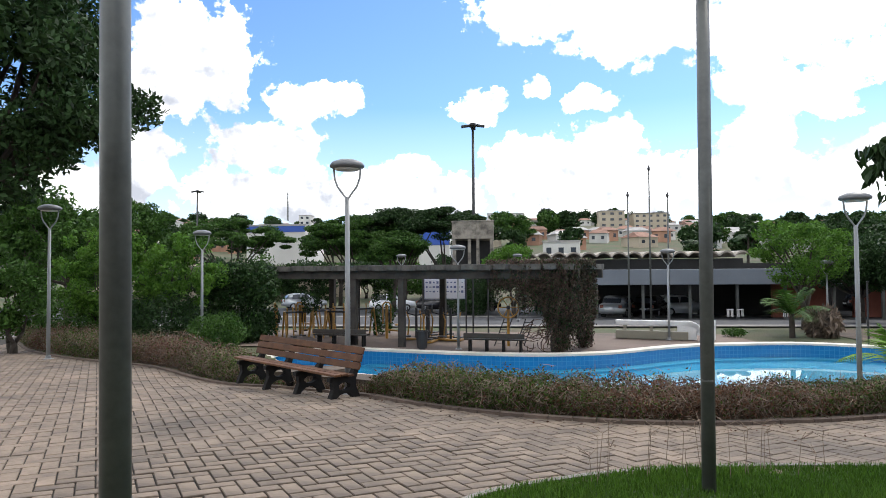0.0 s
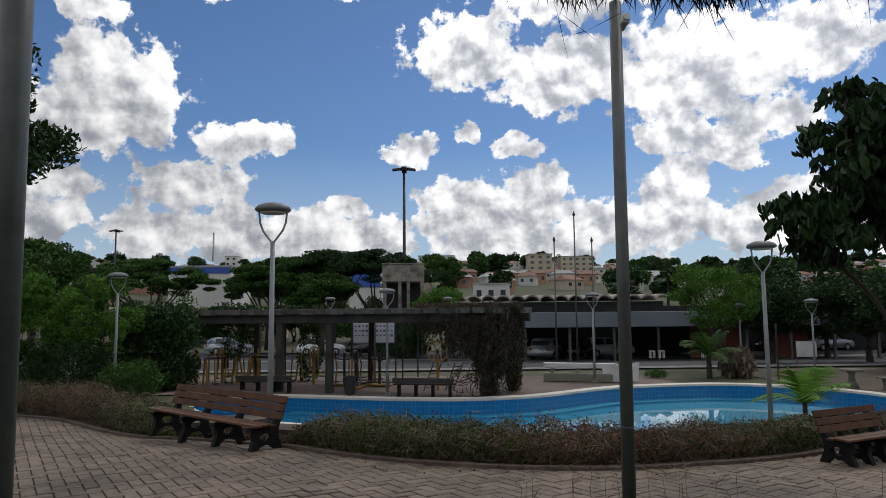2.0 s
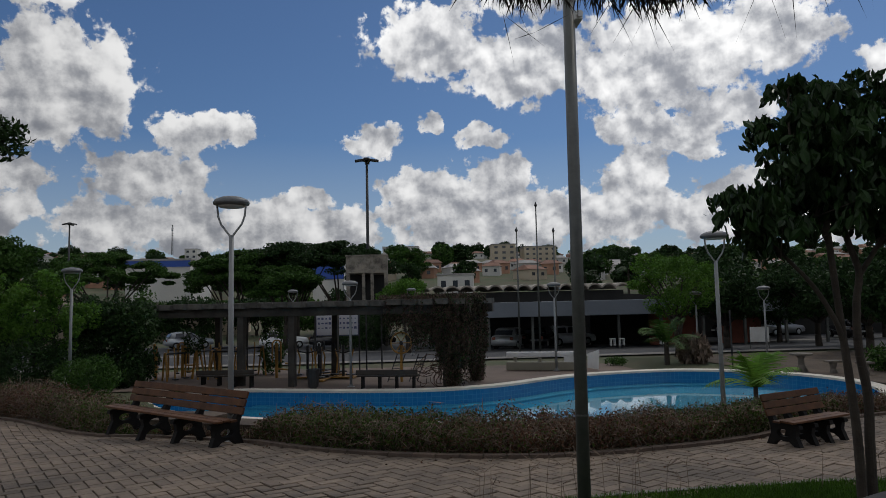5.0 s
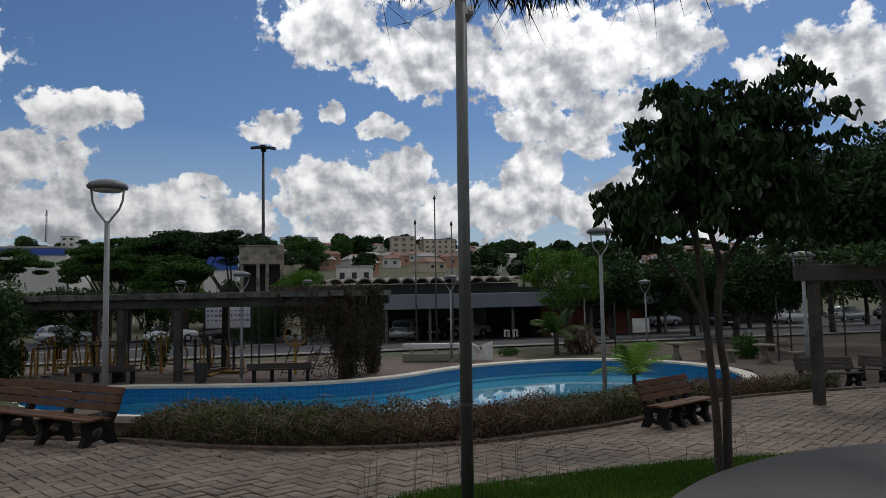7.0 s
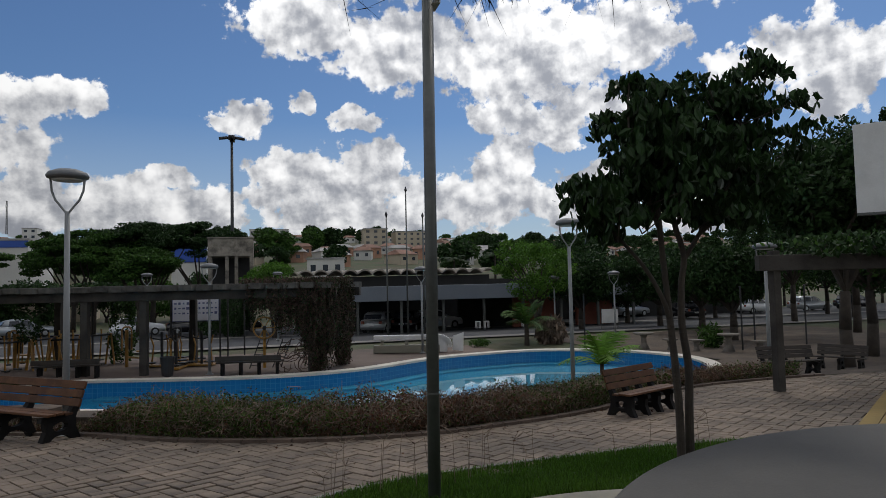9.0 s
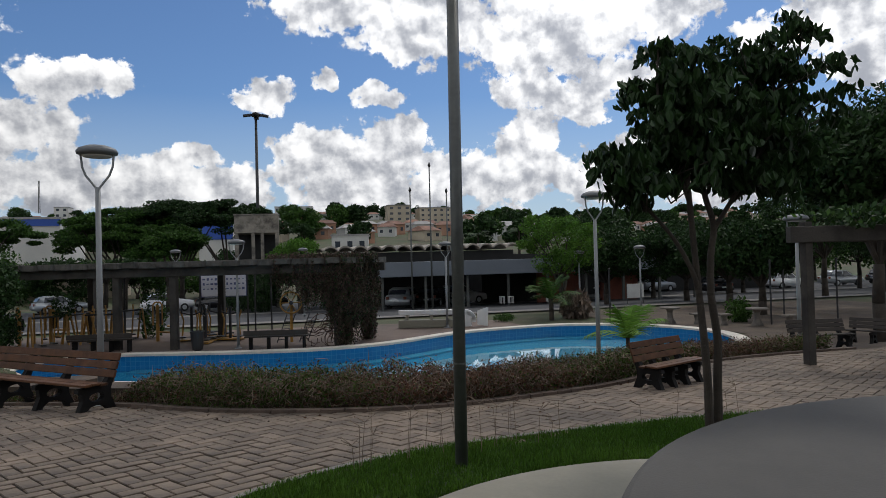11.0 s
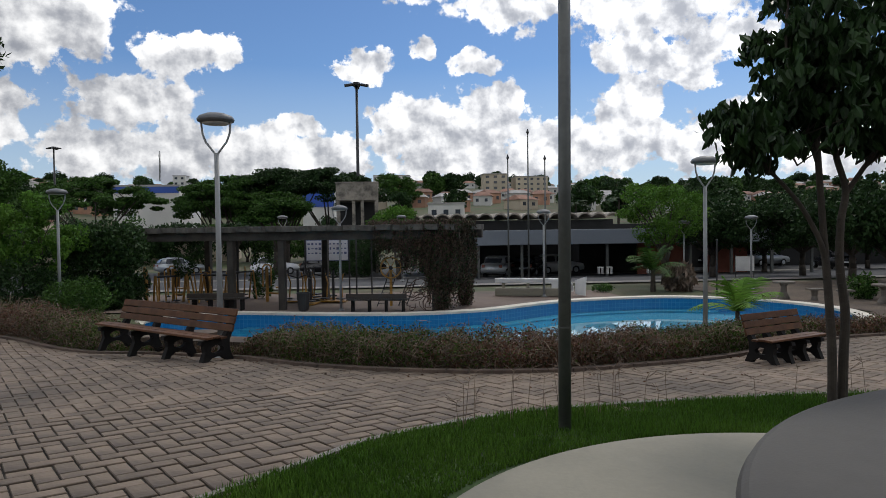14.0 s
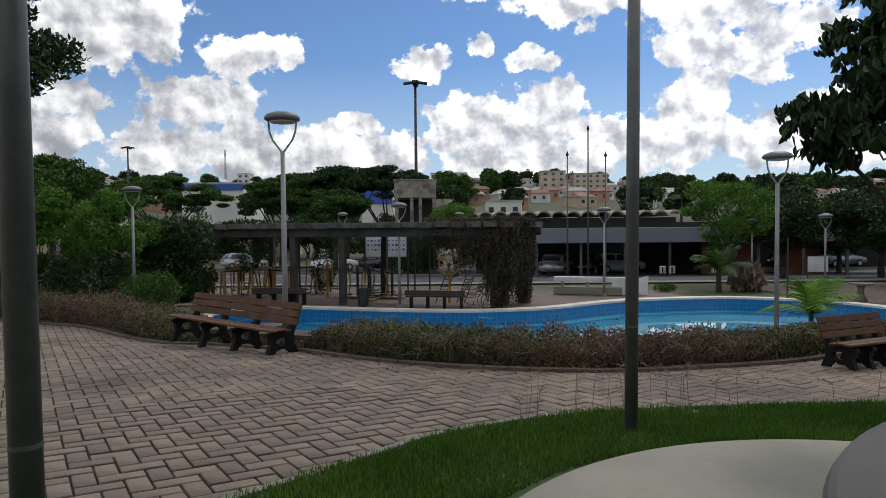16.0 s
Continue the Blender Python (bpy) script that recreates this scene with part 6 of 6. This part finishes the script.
slab_building("apartment_block", 58.8, 262, 13.0, 10, 8.0, "cream", "grey_roof", "wide cream apartment block on the hill", None, 5, 4)
slab_building("school_building", 3.5, 345, 19, 10, 7.0, "offwhite", "grey_roof", "long white building on the hilltop", None, 9, 2)
slab_building("tall_house", -118, 390, 7, 8, 9.0, "offwhite", "grey_roof", "narrow white house on the hilltop", None, 2, 3)

mast = thing("radio_mast", Matrix.Translation((-133.2, 400, 33.0)), "thin lattice radio mast on the hilltop", "mast")
bm = bmesh.new()
for k in range(3):
    a = 2 * math.pi * k / 3
    tube(bm, (0.5 * math.cos(a), 0.5 * math.sin(a), 0), (0.3 * math.cos(a), 0.3 * math.sin(a), 18.0), 0.14, 0.12, 5)
for k in range(18):
    a, b = 2 * math.pi * (k % 3) / 3, 2 * math.pi * ((k + 1) % 3) / 3
    tube(bm, (0.45 * math.cos(a), 0.45 * math.sin(a), k), (0.45 * math.cos(b), 0.45 * math.sin(b), k + 1), 0.08, sides=4)
part("lattice", bm, "steel", mast)
tube(bm := bmesh.new(), (0, 0, 14.5), (0, 0, 16), 0.6, 0.6, 8)
part("drum_antenna", bm, "white", mast)


# ---- houses and trees on the hill ----
def hill_house(wall, roof, w, d, h):
    b = thing("hill_house", Matrix.Translation((0, -900, 0)), "small hillside house with a pitched roof", "house", "houses on the hill")
    part("wall", box(bmesh.new(), 0, 0, h / 2 - 1.0, w, d, h + 2), wall, b)
    bm = bmesh.new()
    vs = [bm.verts.new(v) for v in ((-w / 2 - 0.4, -d / 2 - 0.4, h - 0.05), (w / 2 + 0.4, -d / 2 - 0.4, h - 0.05), (w / 2 + 0.4, d / 2 + 0.4, h - 0.05), (-w / 2 - 0.4, d / 2 + 0.4, h - 0.05), (-w / 3, 0, h + d * 0.2), (w / 3, 0, h + d * 0.2))]
    for f in ((0, 1, 5, 4), (1, 2, 5), (2, 3, 4, 5), (3, 0, 4), (3, 2, 1, 0)):
        bm.faces.new([vs[k] for k in f])
    part("roof", bm, roof, b)
    for x in (-w * 0.28, w * 0.25):
        part("window", box(bmesh.new(), x, -d / 2, h * 0.5, w * 0.17, 0.12, h * 0.36), "glass_dark", b)
    return b


kinds = [hill_house("cream", "clay_roof", 6, 7, 2.4), hill_house("offwhite", "clay_roof", 5, 6, 2.6), hill_house("brick_house", "clay_roof", 5, 6, 3.0), hill_house("brick_house", "grey_roof", 6, 6, 2.7), hill_house("offwhite", "grey_roof", 6.5, 6, 2.6)]
rng_h = random.Random(5)
spots = []
while len(spots) < 330:
    y = rng_h.choice((rng_h.uniform(165, 240), rng_h.uniform(190, 420), rng_h.uniform(300, 430)))
    x = rng_h.uniform(-0.78 * y, 0.8 * y)
    if all(abs(x - a) > 7 or abs(y - b) > 7 for a, b in spots) and not (30 < x < 72 and 235 < y < 275) and not (4 < x < 24 and y < 150):
        spots.append((x, y))
for k, (x, y) in enumerate(spots):
    m = Matrix.Translation((x, y, float(land(x, y)))) @ Matrix.Rotation(radians(rng_h.uniform(-30, 30)), 4, "Z")
    if k < len(kinds):
        kinds[k].matrix_basis = m
    else:
        copy_thing(kinds[k % len(kinds)], m)

far_trees = [tree("far_tree", 0, -950, 0, 2.5, 0.3, (0, 0, 5.0, 4.2, 4.0, 3.2), 26, 1.5, 2200, 0.9, mt, sd, "round dark tree among the hillside houses") for mt, sd in (("leaf_dark", 91), ("leaf_mid", 92), ("leaf_dark", 93))]
rng_t = random.Random(8)
for k in range(270):
    y = rng_t.choice((rng_t.uniform(120, 240), rng_t.uniform(240, 440), rng_t.uniform(380, 440)))
    x = rng_t.uniform(-0.8 * y, 0.85 * y)
    if 32 < x * 260 / y < 72 and y < 262 or 4 < x * 130 / y < 20 and y < 132:
        x += 60
    s = rng_t.uniform(0.5, 1.25)
    m = Matrix.Translation((x, y, float(land(x, y)) - 0.5)) @ Matrix.Rotation(rng_t.uniform(0, 6), 4, "Z")
    if k < 3:
        far_trees[k].matrix_basis = m
    else:
        o = copy_thing(far_trees[k % 3], m)
        o.scale = (s * rng_t.uniform(0.9, 1.4), s, s)


# ---- paving stones ----
def build_pavers():
    w, l, gap, lift = 0.15, 0.30, 0.013, 0.0
    th = radians(33)
    ct, st = math.cos(th), math.sin(th)
    items = []
    span = range(-115, 116)
    for i in span:
        for j in span:
            # herringbone: four-cell repeat of lying and standing stones
            k = (i - j) % 4
            if k == 0:
                u, v, lying = (i + 1.0) * w, (j + 0.5) * w, True
            elif k == 2:
                u, v, lying = (i + 0.5) * w, (j + 0.0) * w, False
            else:
                continue
            items.append((u, v, lying))
    it = np.array([(u, v) for u, v, _ in items])
    ly = np.array([q for *_, q in items])
    c = it @ np.array([[ct, st], [-st, ct]]) + (-4.0, 10.0)
    ok = paved(c[:, 0], c[:, 1] - 0.1) | paved(c[:, 0], c[:, 1] + 0.1)
    ok &= (c[:, 1] < 23.5) & (c[:, 0] > -17)
    c, ly = c[ok], ly[ok]
    rng = np.random.default_rng(3)
    tilt = rng.normal(0, 0.004, (len(c), 2))
    rise = rng.normal(0, 0.0025, len(c))
    corner = np.array([(-1, -1), (1, -1), (1, 1), (-1, 1)]) * 0.5
    e1, e2 = np.array([ct, st]), np.array([-st, ct])

    def stone(centre, lying, t, r, local):
        a, b = (l - gap, w - gap) if lying else (w - gap, l - gap)
        top = np.outer(corner[:, 0] * (a - 0.01), e1) + np.outer(corner[:, 1] * (b - 0.01), e2)
        rim = np.outer(corner[:, 0] * a, e1) + np.outer(corner[:, 1] * b, e2)
        v = []
        for off, h in ((rim, -0.03), (rim, 0.0), (top, 0.006)):
            p = off + centre
            z = land(p[:, 0], p[:, 1]) + h + r + off @ t
            v.append(np.column_stack([p - (centre if local else 0), z]))
        return np.vstack(v)

    faces = np.array([(0, 1, 5, 4), (1, 2, 6, 5), (2, 3, 7, 6), (3, 0, 4, 7), (4, 5, 9, 8), (5, 6, 10, 9), (6, 7, 11, 10), (7, 4, 8, 11), (8, 9, 10, 11)])
    near = np.argsort(np.hypot(c[:, 0] + 1.2, c[:, 1] - 4.6))
    pave = bpy.data.objects["pavement"]
    shared = {}
    for lying in (True, False):
        v = stone(np.zeros(2), lying, np.zeros(2), 0.0, True)
        v[:, 2] += v[:, 1] * -0.0405
        me = raw_mesh("paver", v, faces)
        me.materials.append(M["paver"])
        shared[lying] = me
    for k in near[:300]:
        ob = new("paver", shared[bool(ly[k])])
        ob.parent = pave
        ob.location = (c[k][0], c[k][1], float(land(*c[k])) + rise[k])
        ob.rotation_euler = (tilt[k][0], tilt[k][1], 0)
    rest = near[300:]
    v = np.vstack([stone(c[k], bool(ly[k]), tilt[k], rise[k], False) for k in rest])
    f = (faces[None] + np.arange(len(rest))[:, None, None] * 12).reshape(-1, 4)
    ob = mesh_part("pavers", raw_mesh("pavers", v, f), "paver", pave)
    tagged(ob, kind="stuff")


build_pavers()


def build_tactile_strip():
    strip = thing("tactile_strip", Matrix.Identity(4), "strip of yellow pavers across the court", "paving", kind="structure")
    for k in range(34):
        for j in range(2):
            x, y = 6.5 + k * 0.158 + j * 0.12, 5.65 + k * 0.114 - j * 0.165
            b = part("yellow_paver", box(bmesh.new(), 0, 0, 0, 0.19, 0.19, 0.04, bevel=0.006), "yellow_paver", strip, loc=(x, y, float(land(x, y)) + 0.002))
            b.rotation_euler = (0, 0, radians(36))


build_tactile_strip()


# ---- slim posts and litter ----
for x, y, h in ((17.9, 20.9, 2.4), (20.3, 23.0, 2.4), (13.2, 24.6, 2.2), (-5.9, 27.0, 2.9), (-1.15, 28.3, 2.9), (-0.5, 28.6, 2.6), (21.5, 21.5, 2.4)):
    p = thing("slim_post", Matrix.Translation((x, y, float(land(x, y)))), "slim black metal post", "post", "slim black posts")
    part("shaft", tube(bmesh.new(), (0, 0, -0.1), (0, 0, h), 0.035, 0.035, 10), "black_metal", p)
    part("cap", lathe(bmesh.new(), [(0.04, 0), (0.045, 0.02), (0.02, 0.05)], 10), "black_metal", p, loc=(0, 0, h))

rng_l = np.random.default_rng(17)
n_l = 150
line_l = KERB[40:150]
i_l = rng_l.integers(0, len(line_l), n_l)
off_l = np.abs(rng_l.normal(0, 0.5, n_l)) + 0.03
p_l = line_l[i_l] + rng_l.normal(0, 0.08, (n_l, 2)) - np.stack([0 * off_l, off_l], 1)
c_l = np.column_stack([p_l, land(p_l[:, 0], p_l[:, 1]) + 0.018])
tagged(mesh_part("leaf_litter", leaf_mesh("leaf_litter", c_l, 0.04, 0.02, rng_l, spread=0.12), "hedge_red"), "dry fallen leaves on the paving by the kerb", "leaf litter", kind="stuff")
